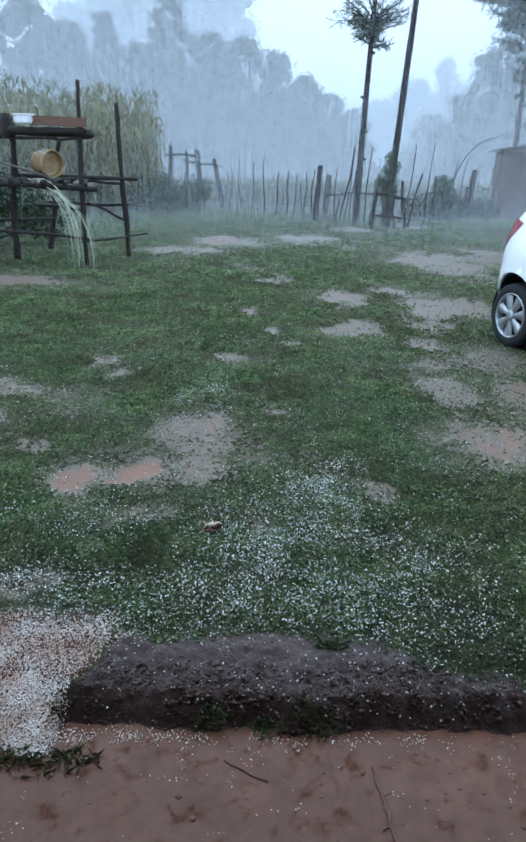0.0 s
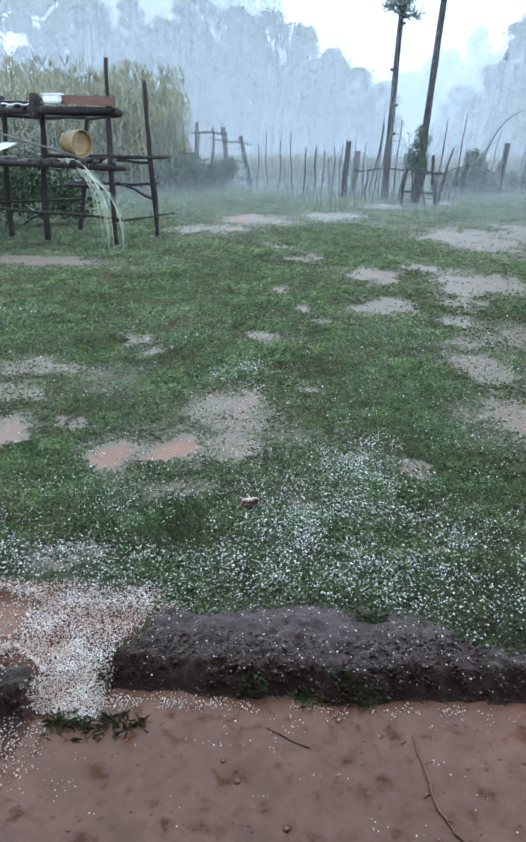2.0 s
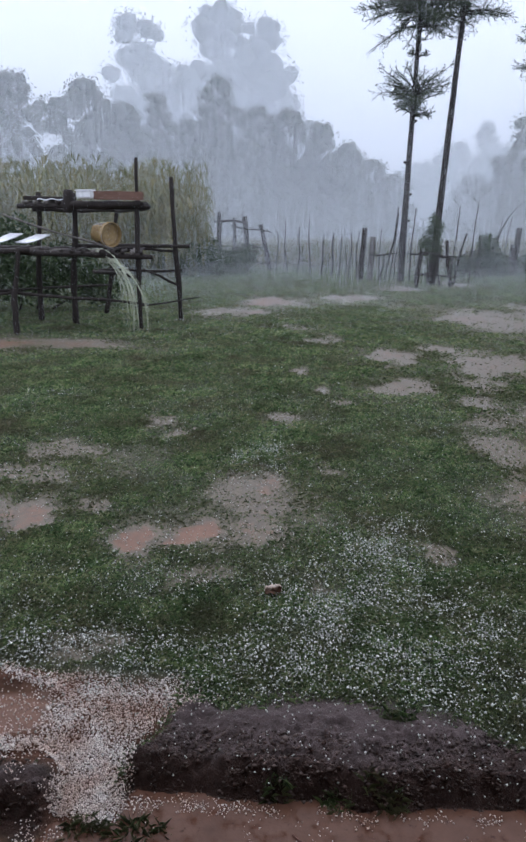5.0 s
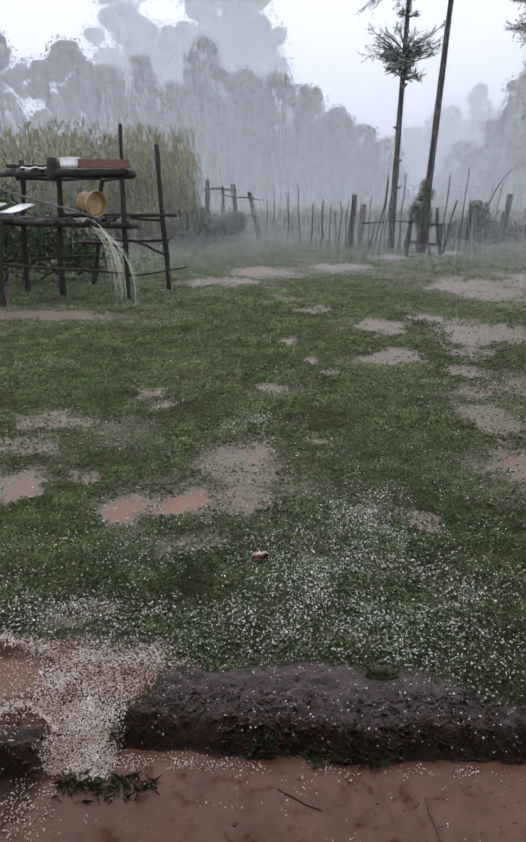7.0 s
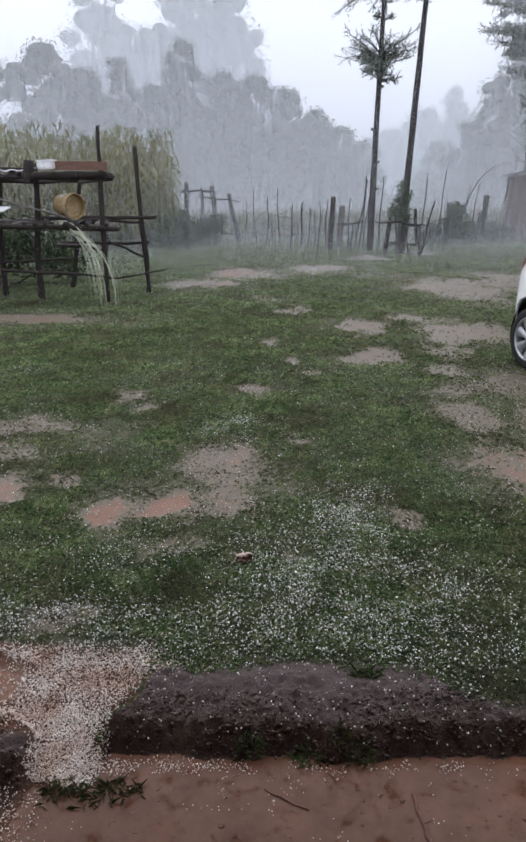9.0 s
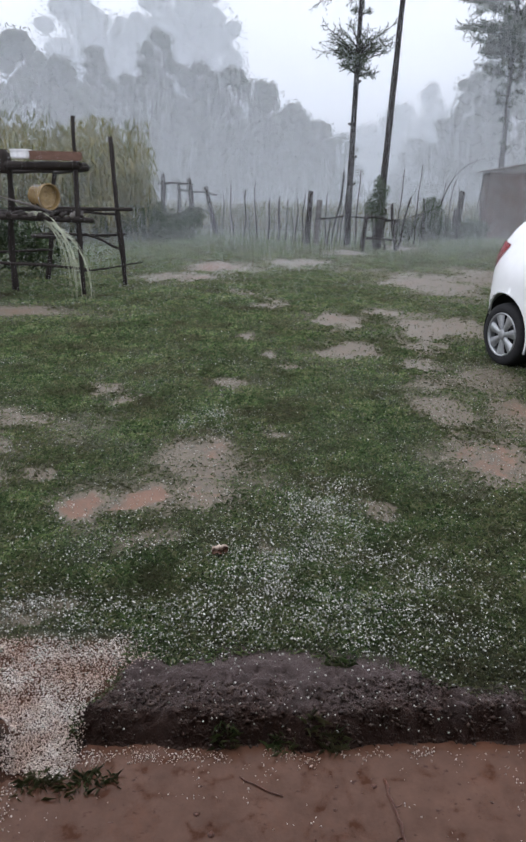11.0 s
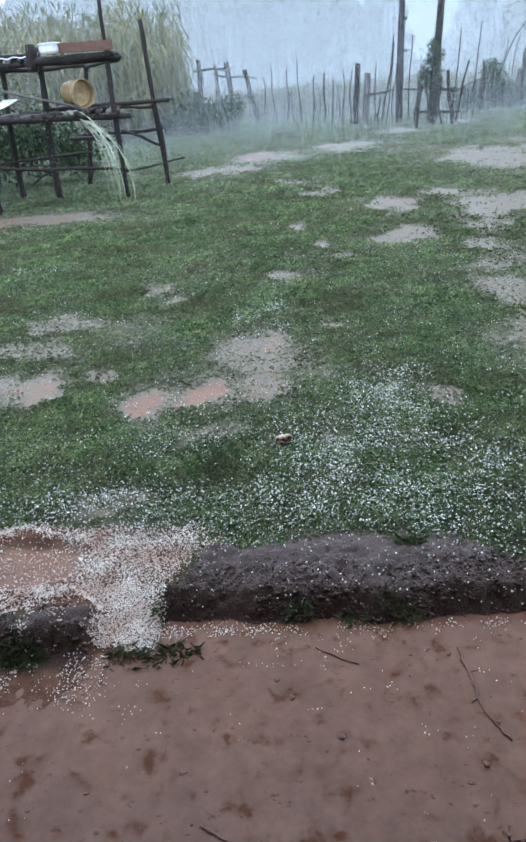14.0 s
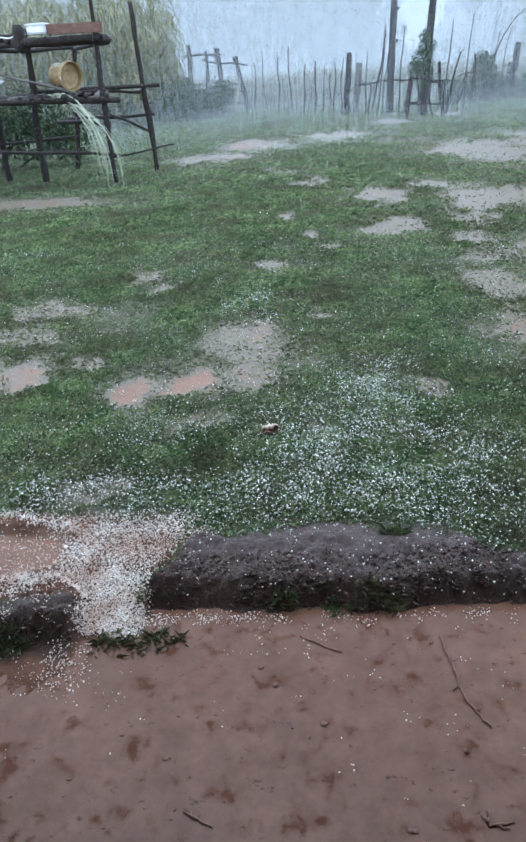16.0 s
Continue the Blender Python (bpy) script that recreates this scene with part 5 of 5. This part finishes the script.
# ---- car ----
def build_car():
    """A small white hatchback. x forward from the rear axle, y to its left, z up."""
    turn = radians(-74)
    inward = Vector((-math.sin(turn), math.cos(turn), 0))
    wheel_at = Vector((2.395, 6.14, 0))
    car = thing("car", wheel_at + inward * 0.80, "white five-door hatchback parked on the wet grass", "car")
    car.rotation_euler = (0, 0, turn)
    half, tail, nose = 0.83, -0.69, 3.05

    def roof(x):
        return float(np.interp(x, [-0.69, -0.65, -0.58, -0.50, -0.36, -0.18, 0.05, 0.5, 1.1, 1.6, 2.2, 2.7, 3.05], [0.60, 0.74, 0.88, 1.02, 1.20, 1.36, 1.455, 1.50, 1.50, 1.42, 1.02, 0.90, 0.62]))

    def sill(x):
        return float(np.interp(x, [-0.69, -0.50, -0.3, 2.8, 3.05], [0.36, 0.28, 0.20, 0.20, 0.30]))

    def width(x, z):
        plan = 1.0
        if x < 0.15:
            q = (0.15 - x) / (0.15 - tail)
            plan = 1 - 0.50 * q ** 2.3
        if x > 2.4:
            q = (x - 2.4) / (nose - 2.4)
            plan = 1 - 0.35 * q ** 2.2
        belly = float(np.interp(z, [0.18, 0.30, 0.60, 0.85, 0.98, 1.25, 1.50], [0.93, 0.985, 1.0, 0.985, 0.95, 0.82, 0.66]))
        return half * plan * belly

    xs = np.concatenate([np.linspace(tail, 0.5, 38), np.linspace(0.55, 1.95, 20), np.linspace(1.98, nose, 36)])
    rows_side, rows_top = 26, 8
    verts, index = [], {}
    for i, x in enumerate(xs):
        zb, zt = sill(x), roof(x)
        ring = []
        for j in range(rows_side + 1):
            f = j / rows_side
            z = zb + (zt - zb) * f
            w = width(x, z)
            if f > 0.9:
                w *= 1 - 0.10 * ((f - 0.9) / 0.1) ** 2
            ring.append((x, -w, z))
        w0 = -ring[-1][1]
        for j in range(1, rows_top + 1):
            f = j / rows_top
            ring.append((x, -w0 * (1 - f), zt + 0.035 * math.sin(f * math.pi / 2)))
        verts.append(ring)
    arches = ((0.0, 0.30), (2.43, 0.30))
    cut = 0.412

    def build_half(sign):
        v, faces, dead = [], [], set()
        k = len(verts[0])
        for i, ring in enumerate(verts):
            for j, (x, y, z) in enumerate(ring):
                for ax, az in arches:
                    dx, dz = x - ax, z - az
                    d = math.hypot(dx, dz)
                    if j <= rows_side and d < cut - 0.03:
                        dead.add(i * k + j)
                    elif j <= rows_side and d < cut + 0.03:
                        x, z = ax + dx / d * cut, az + dz / d * cut
                v.append((x, y * sign, z))
        for i in range(len(verts) - 1):
            for j in range(k - 1):
                q = (i * k + j, (i + 1) * k + j, (i + 1) * k + j + 1, i * k + j + 1)
                if not dead.intersection(q):
                    faces.append(q if sign > 0 else q[::-1])
        return v, faces

    va, fa = build_half(1)
    vb, fb = build_half(-1)
    shell = mesh_of("body", va + vb, fa + [tuple(i + len(va) for i in f) for f in fb], True)
    body = put("body", shell, PAINT, car)
    end = [(tail, -w * s, z) for s in (1,) for z, w in ((roof(tail), width(tail, 0.6)), (sill(tail), width(tail, 0.35)))]
    rear = mesh_of("rear_panel", [(tail, y * width(tail, z), z) for z in np.linspace(sill(tail), roof(tail), 5) for y in np.linspace(-1, 1, 9)],
                   [(r * 9 + c, r * 9 + c + 1, (r + 1) * 9 + c + 1, (r + 1) * 9 + c) for r in range(4) for c in range(8)], True)
    put("rear_panel", rear, PAINT, car)
    front = mesh_of("front_panel", [(nose, y * width(nose, z), z) for z in np.linspace(sill(nose), roof(nose), 5) for y in np.linspace(-1, 1, 9)],
                    [(r * 9 + c, r * 9 + c + 1, (r + 1) * 9 + c + 1, (r + 1) * 9 + c) for r in range(4) for c in range(8)], True)
    put("front_panel", front, PAINT, car)
    put("underbody", box_mesh("underbody", (2.9, 1.36, 0.12), (1.2, 0, 0.27), (0, 0, 0), 0.02), PLASTIC, car)

    def panel(name, outline, mat, sign, lift=0.005, label="", thick=0.0, grid=9):
        """A plate that follows the side, over a four-cornered outline (x, z)."""
        a, b, c, d = [Vector(p) for p in outline]
        v = []
        for r in range(grid):
            for s in range(grid):
                p = a.lerp(b, s / (grid - 1)).lerp(d.lerp(c, s / (grid - 1)), r / (grid - 1))
                z = min(p.y, roof(p.x) - 0.01)
                v.append((p.x, -sign * (width(p.x, z) + lift), z))
        f = [(r * grid + s, r * grid + s + 1, (r + 1) * grid + s + 1, (r + 1) * grid + s) for r in range(grid - 1) for s in range(grid - 1)]
        return put(name, mesh_of(name, v, f, True), mat, car, label)

    for sign in (1, -1):
        panel("side_window", [(0.58, 0.99), (1.15, 0.97), (1.13, 1.36), (0.74, 1.37)], GLASS, sign)
        panel("side_window", [(1.22, 0.97), (2.02, 0.95), (1.52, 1.35), (1.20, 1.36)], GLASS, sign)
        lamp = panel("tail_light", [(-0.50, 0.88), (-0.36, 0.92), (-0.13, 1.14), (-0.33, 1.165)], LENS, sign, 0.008, "red wrap-around tail light")
        panel("lens_rim", [(-0.51, 0.868), (-0.50, 0.88), (-0.33, 1.165), (-0.342, 1.17)], PLASTIC, sign, 0.007)
        panel("sill_trim", [(0.42, 0.215), (2.02, 0.215), (2.02, 0.29), (0.42, 0.29)], PLASTIC, sign, 0.006)
        panel("door_seam", [(1.18, 0.24), (1.187, 0.24), (1.187, 0.97), (1.18, 0.97)], PLASTIC, sign, 0.003)
        for hx in (0.42, 1.30):
            grip = box_mesh("door_handle", (0.19, 0.026, 0.03), (hx, -sign * (width(hx, 0.86) + 0.018), 0.86), (0, 4, 0), 0.012)
            put("door_handle", grip, PAINT, car)
        mirror = box_mesh("wing_mirror", (0.10, 0.19, 0.13), (1.95, -sign * 0.93, 1.0), (0, 0, 0), 0.03)
        put("wing_mirror", mirror, PAINT, car)
        for ax, az in arches:
            # the lip and the dark lining of the wheel arch
            lip = [(ax + cut * math.cos(a), -sign * (width(ax + cut * math.cos(a), 0.5) - 0.012), az + cut * math.sin(a)) for a in np.linspace(-0.25, math.pi + 0.25, 26)]
            put("arch_lip", mesh_of("arch_lip", *tube(lip, [0.013] * 26, 6), True), PAINT, car)
            v, f = [], []
            for q, y in enumerate((width(ax - 0.3, 0.5) - 0.03, 0.44)):
                v += [(ax + (cut - 0.008) * math.cos(a), -sign * y, az + (cut - 0.008) * math.sin(a)) for a in np.linspace(-0.3, math.pi + 0.3, 24)]
            f = [(i, i + 1, i + 25, i + 24) for i in range(23)]
            f.append(tuple(range(24, 48)))
            put("arch_liner", mesh_of("arch_liner", v, f, True), RUBBER, car)
            wheel = new("wheel")
            wheel.parent = car
            wheel.location = (ax, -sign * 0.685, az)
            wheel.rotation_euler = (radians(90 if sign > 0 else -90), 0, 0)
            tyre = turned("tyre", [(0.195, -0.09), (0.215, -0.095), (0.275, -0.095), (0.294, -0.082), (0.303, -0.05), (0.305, 0.0), (0.303, 0.05), (0.294, 0.082), (0.275, 0.097), (0.235, 0.100), (0.212, 0.092), (0.205, 0.075)], 40)
            put("tyre", tyre, RUBBER, wheel, "black rubber tyre")
            dish = turned("rim", [(0.212, 0.075), (0.214, 0.098), (0.204, 0.103), (0.196, 0.088), (0.192, 0.05), (0.188, 0.03)], 40)
            put("rim", dish, ALLOY, wheel, "silver wheel cover")
            dark = turned("brake_drum", [(0.193, 0.010), (0.186, 0.022), (0.001, 0.026)], 30)
            put("brake_drum", dark, PLASTIC, wheel)
            hub = turned("hub_cap", [(0.052, 0.05), (0.050, 0.094), (0.040, 0.101), (0.001, 0.103)], 24)
            put("hub_cap", hub, ALLOY, wheel)
            for s in range(7):
                a = 2 * math.pi * s / 7 + 0.2
                v = []
                for rr, hw, zz in ((0.035, 0.019, 0.088), (0.09, 0.031, 0.090), (0.15, 0.048, 0.088), (0.200, 0.060, 0.086)):
                    c, sn = math.cos(a), math.sin(a)
                    for off, dz in ((-hw, -0.018), (-hw * 0.8, 0.0), (0, 0.006), (hw * 0.8, 0.0), (hw, -0.018)):
                        v.append((rr * c - off * sn, rr * sn + off * c, zz + dz))
                f = [(r * 5 + q, r * 5 + q + 1, (r + 1) * 5 + q + 1, (r + 1) * 5 + q) for r in range(3) for q in range(4)]
                put("spoke", mesh_of("spoke", v, f, True), ALLOY, wheel)
    rear_glass = [(x, y * (width(x, roof(x)) - 0.06), roof(x) + 0.032 * (1 - abs(y)) + 0.008) for x in np.linspace(-0.44, -0.06, 7) for y in np.linspace(-0.92, 0.92, 9)]
    grid = [(r * 9 + c, r * 9 + c + 1, (r + 1) * 9 + c + 1, (r + 1) * 9 + c) for r in range(6) for c in range(8)]
    put("rear_window", mesh_of("rear_window", rear_glass, grid, True), GLASS, car)
    screen = [(x, y * (width(x, roof(x)) - 0.07), roof(x) + 0.032 * (1 - abs(y)) + 0.008) for x in np.linspace(1.66, 2.16, 7) for y in np.linspace(-0.92, 0.92, 9)]
    put("windscreen", mesh_of("windscreen", screen, grid, True), GLASS, car)
    return car


build_car()


# ---- small things on the ground ----
def build_dead_leaf():
    leaf = thing("dead_leaf", (-0.145, 2.585, 0.012), "curled brown dead leaf lying on the grass", "leaf")
    v = []
    for i in range(9):
        f = i / 8
        wide = 0.026 * math.sin(math.pi * (0.06 + 0.9 * f)) ** 0.8 * (0.85 + 0.25 * math.sin(i * 2.1))
        for j in range(5):
            s = j / 2 - 1
            v.append((-0.038 + 0.076 * f, s * wide, 0.006 + 0.014 * s * s * (0.4 + f) + 0.008 * math.sin(f * 7 + s)))
    f = [(i * 5 + j, i * 5 + j + 1, (i + 1) * 5 + j + 1, (i + 1) * 5 + j) for i in range(8) for j in range(4)]
    ob = put("blade", mesh_of("blade", v, f, True), DEAD_LEAF, leaf)
    ob.rotation_euler = (radians(18), 0, radians(12))
    ob.modifiers.new("gauge", "SOLIDIFY").thickness = 0.0012
    edge = [Vector(v[i * 5 + 4]) + Vector((0, 0.002 * math.sin(i * 2.3), 0.003)) for i in range(9)]
    rim = put("curled_edge", mesh_of("curled_edge", *tube(edge, [0.003, 0.007, 0.010, 0.011, 0.012, 0.010, 0.008, 0.005, 0.002], 6, 0.5, 4), True), LEAF_RIM, leaf, "dry cream edge of the leaf")
    rim.rotation_euler = ob.rotation_euler
    put("leaf_stem", mesh_of("leaf_stem", *tube([(-0.045, 0, 0.012), (-0.062, -0.008, 0.006), (-0.078, -0.022, 0.0)], [0.0018, 0.0015, 0.001], 5), True), DEAD_LEAF, leaf)


build_dead_leaf()


def build_twigs():
    """Each twig: its bends in the plan, its thickness, its side shoots."""
    spots = [([(0.418, 1.478), (0.430, 1.400), (0.437, 1.341), (0.440, 1.285), (0.452, 1.231), (0.474, 1.190), (0.495, 1.155)], 0.0050, 3, "long crooked dark twig lying in the muddy water"),
             ([(0.424, 0.926), (0.418, 0.908), (0.420, 0.894), (0.450, 0.897), (0.481, 0.904)], 0.0045, 2, "short forked dark twig on the muddy water"),
             ([(-0.328, 0.925), (-0.290, 0.905), (-0.252, 0.885)], 0.004, 1, "broken dark twig on the muddy water"),
             ([(-0.028, 1.485), (0.040, 1.450), (0.105, 1.418)], 0.0028, 1, "small dark twig on the muddy water")]
    for i, (bends, r, shoots, label) in enumerate(spots):
        rng = random.Random(600 + i)
        base = Vector((*bends[0], -0.117))
        twig = thing("twig", base, label, "twig", "twigs in the mud")
        pts = []
        for p, q in zip(bends, bends[1:]):
            pts += [Vector((*p, -0.117)).lerp(Vector((*q, -0.117)), f) + Vector((rng.gauss(0, 0.0022), rng.gauss(0, 0.0022), rng.uniform(-0.001, 0.002))) - base for f in (0, 0.33, 0.66)]
        pts.append(Vector((*bends[-1], -0.117)) - base)
        radii = [r * (1 - 0.5 * k / len(pts)) * rng.uniform(0.75, 1.25) for k in range(len(pts))]
        put("stem", mesh_of("stem", *tube(pts, radii, 7, 0.3, i), True), CLOD, twig)
        for k in range(shoots):
            m = pts[(k + 1) * len(pts) // (shoots + 1)]
            tip = m + Vector((rng.uniform(-0.03, 0.03), rng.uniform(-0.02, 0.02), 0.002))
            put("side_shoot", stick_mesh("side_shoot", m, tip, r * 0.6, r * 0.3, (0, 0, 0), 0.004, 620 + 5 * i + k, 4, 5), CLOD, twig)


build_twigs()


def build_clods():
    """Lumps of mud that stand out of the yard water."""
    rng = np.random.default_rng(31)
    shape, faces = pellet_shape()
    n = 60
    x, y = rng.uniform(-1.0, 1.0, n), rng.uniform(0.75, 1.56, n)
    r = 0.002 + 0.008 * rng.random(n) ** 3
    v = shape[None] * (r[:, None, None] * rng.uniform(0.6, 1.5, (n, 12, 1))) * np.array([1.5, 1.1, 0.16]) * rng.uniform(0.6, 1.5, (n, 1, 3))
    v = v + np.stack([x, y, np.full(n, -0.1195)], -1)[:, None, :]
    put("mud_clods", many("mud_clods", v, faces), CLOD)
    tagged(bpy.data.objects["mud_clods"], "dark red crumbs of mud standing out of the water", "mud", kind="stuff")
    # crumbs on the torn face of the bank
    n = 17000
    shape, faces = pellet_shape(False)
    x = rng.uniform(-1.2, 1.2, n)
    foot, crest = bank_lines(x)
    y = foot - 0.01 + np.where(rng.random(n) < 0.68, 0.18 * rng.random(n), 0.40 * rng.random(n))
    ok = (gully(x, y) < 0.3) & (loam_cover(x, y) > 0.4) & (field(x, y, 11, 183) + 0.25 * rng.random(n) > 0.50)
    x, y, n = x[ok], y[ok], int(ok.sum())
    on_face = 1 - step(0.14, 0.24, y - bank_lines(x)[0])
    r = 0.0012 + (0.0016 + 0.0042 * on_face) * rng.random(n) ** 3
    v = shape[None] * (r[:, None, None] * rng.uniform(0.4, 1.7, (n, 6, 1))) * rng.uniform(0.6, 1.9, (n, 1, 3)) * np.array([1, 1, 0.7])
    v = v + np.stack([x, y, height(x, y) - 0.2 * r], -1)[:, None, :]
    put("soil_crumbs", many("soil_crumbs", v, faces), LOAM)
    tagged(bpy.data.objects["soil_crumbs"], "dark wet crumbs of earth on the bank", "soil", kind="stuff")


LOAM = leafage("dark_loam", [(0.016, 0.009, 0.008), (0.050, 0.033, 0.029), (0.040, 0.020, 0.016), (0.095, 0.070, 0.065)], 0.45, 0.0)
build_clods()


# ---- haze of the rain, built of hair-thin still threads, thicker low over the fields ----
def build_haze():
    """Two banks of haze threads side by side, one mesh turned to either hand."""
    rng = np.random.default_rng(99)
    sets = []
    for near, far, per_metre, low, fade in HAZE_LAYERS:
        n = int(per_metre * (far - near) * SPREAD / THREAD)
        count = np.arange(n)
        a = (count + 0.5 * rng.random(n)) / n * SPREAD - SPREAD / 2 + OFF
        d = near + (far - near) * rng.random(n)
        p = np.stack([d * np.sin(a), d * np.cos(a), 0 * d - 0.05], -1)
        tall = np.minimum(low - fade * np.log(1 - 0.999 * ((count * 0.5698402910 + 0.03 * rng.random(n)) % 1.0)), 40)
        side = np.stack([np.cos(a), -np.sin(a), 0 * a], -1) * (d * THREAD / 2)[:, None]
        top = np.stack([0 * d, 0 * d, tall], -1)
        slant = np.stack([np.cos(a), -np.sin(a), 0 * a], -1) * (tall * rng.uniform(-0.16, 0.16, n))[:, None]
        top = top + slant
        p = p - 0.5 * slant
        sets.append(np.stack([p - side, p + side, p + side + top, p - side + top], 1))
    me = many("rain", np.concatenate(sets), [(0, 1, 2), (0, 2, 3)])
    for hand in (-1, 1):
        ob = put("rain", me, HAZE)
        ob.rotation_euler = (0, 0, OFF - hand * SPREAD / 2)
        tagged(ob, "fine still threads added as rain haze over lawn, fence and fields", "rain", kind="stuff")


OFF = radians(45)
SPREAD, THREAD = 0.56, 1.15e-5
# near, far, cover per metre, least height, fall-off with height
HAZE_LAYERS = [(9.0, 13.2, 0.0015, 1.5, 9), (13.2, 20.0, 0.008, 1.5, 9), (20.0, 28.0, 0.022, 1.5, 9), (28.0, 48.0, 0.035, 1.5, 13), (62.0, 80.0, 0.078, 1.5, 22),
        (8.5, 13.0, 0.011, 0.12, 0.22), (13.0, 24.0, 0.026, 0.2, 0.35), (24.0, 30.0, 0.035, 0.7, 0.9)]
build_haze()


# ---- brick shed, its bricks last ----
PALE = surface("pale_boards", (0.20, 0.175, 0.16), (0.33, 0.30, 0.28), 3, 0.8, 0.3)


def build_shed():
    corner, turn = (8.55, 25.0, 0), radians(-14)
    shed = thing("brick_shed", corner, "small red brick shed with a lean-to tin roof", "shed")
    shed.rotation_euler = (0, 0, turn)
    length, deep, tall = 4.0, 3.0, 2.32
    core = box_mesh("wall", (length - 0.03, 0.16, tall), (length / 2, 0.105, tall / 2), (0, 0, 0), 0.0)
    front = put("wall", core, MORTAR, shed, "red brick front wall with mud mortar")
    side = put("wall", box_mesh("wall", (0.16, deep, tall), (0.105, deep / 2 + 0.19, tall / 2), (0, 0, 0), 0.0), MORTAR, shed)
    put("wall", box_mesh("wall", (0.16, deep, tall), (length - 0.105, deep / 2 + 0.19, tall / 2), (0, 0, 0), 0.0), MORTAR, shed)
    put("wall", box_mesh("wall", (length, 0.16, tall), (length / 2, deep + 0.28, tall / 2), (0, 0, 0), 0.0), MORTAR, shed)
    for y in (-0.02, deep + 0.3):
        gable = [(x, y + d, z) for d in (0, 0.04) for x, z in ((0, tall), (length, tall), (length, tall + 0.07 + 0.17 * length), (0, tall + 0.07))]
        faces = [(0, 1, 2, 3), (7, 6, 5, 4), (0, 4, 5, 1), (1, 5, 6, 2), (2, 6, 7, 3), (3, 7, 4, 0)]
        put("gable_board", mesh_of("gable_board", gable, faces), PALE, shed, "pale weathered boarding under the sloping roof")
    v = []
    for r in range(3):
        for c in range(97):
            v.append((-0.32 + (length + 0.6) * c / 96, -0.32 + (deep + 1.0) * r / 2, tall + 0.10 + 0.17 * (-0.32 + (length + 0.6) * c / 96) + 0.02 * r / 2 + 0.012 * math.sin(c * math.pi / 2)))
    f = [(r * 97 + c, r * 97 + c + 1, (r + 1) * 97 + c + 1, (r + 1) * 97 + c) for r in range(2) for c in range(96)]
    roof_ob = put("roof", mesh_of("roof", v, f, True), RUST, shed, "rusty corrugated tin roof")
    roof_ob.modifiers.new("gauge", "SOLIDIFY").thickness = 0.012
    brick = box_mesh("brick", (0.245, 0.03, 0.105), (0, 0, 0), (0, 0, 0), 0.006)
    brick.materials.append(BRICK)
    rng = random.Random(9)
    for row in range(19):
        for col in range(15):
            x = 0.14 + 0.262 * col + (0.131 if row % 2 else 0)
            if x > length - 0.1:
                continue
            ob = put("brick", brick, BRICK, front, "", (x, 0.012 + 0.006 * rng.random(), 0.062 + 0.1215 * row))


build_shed()
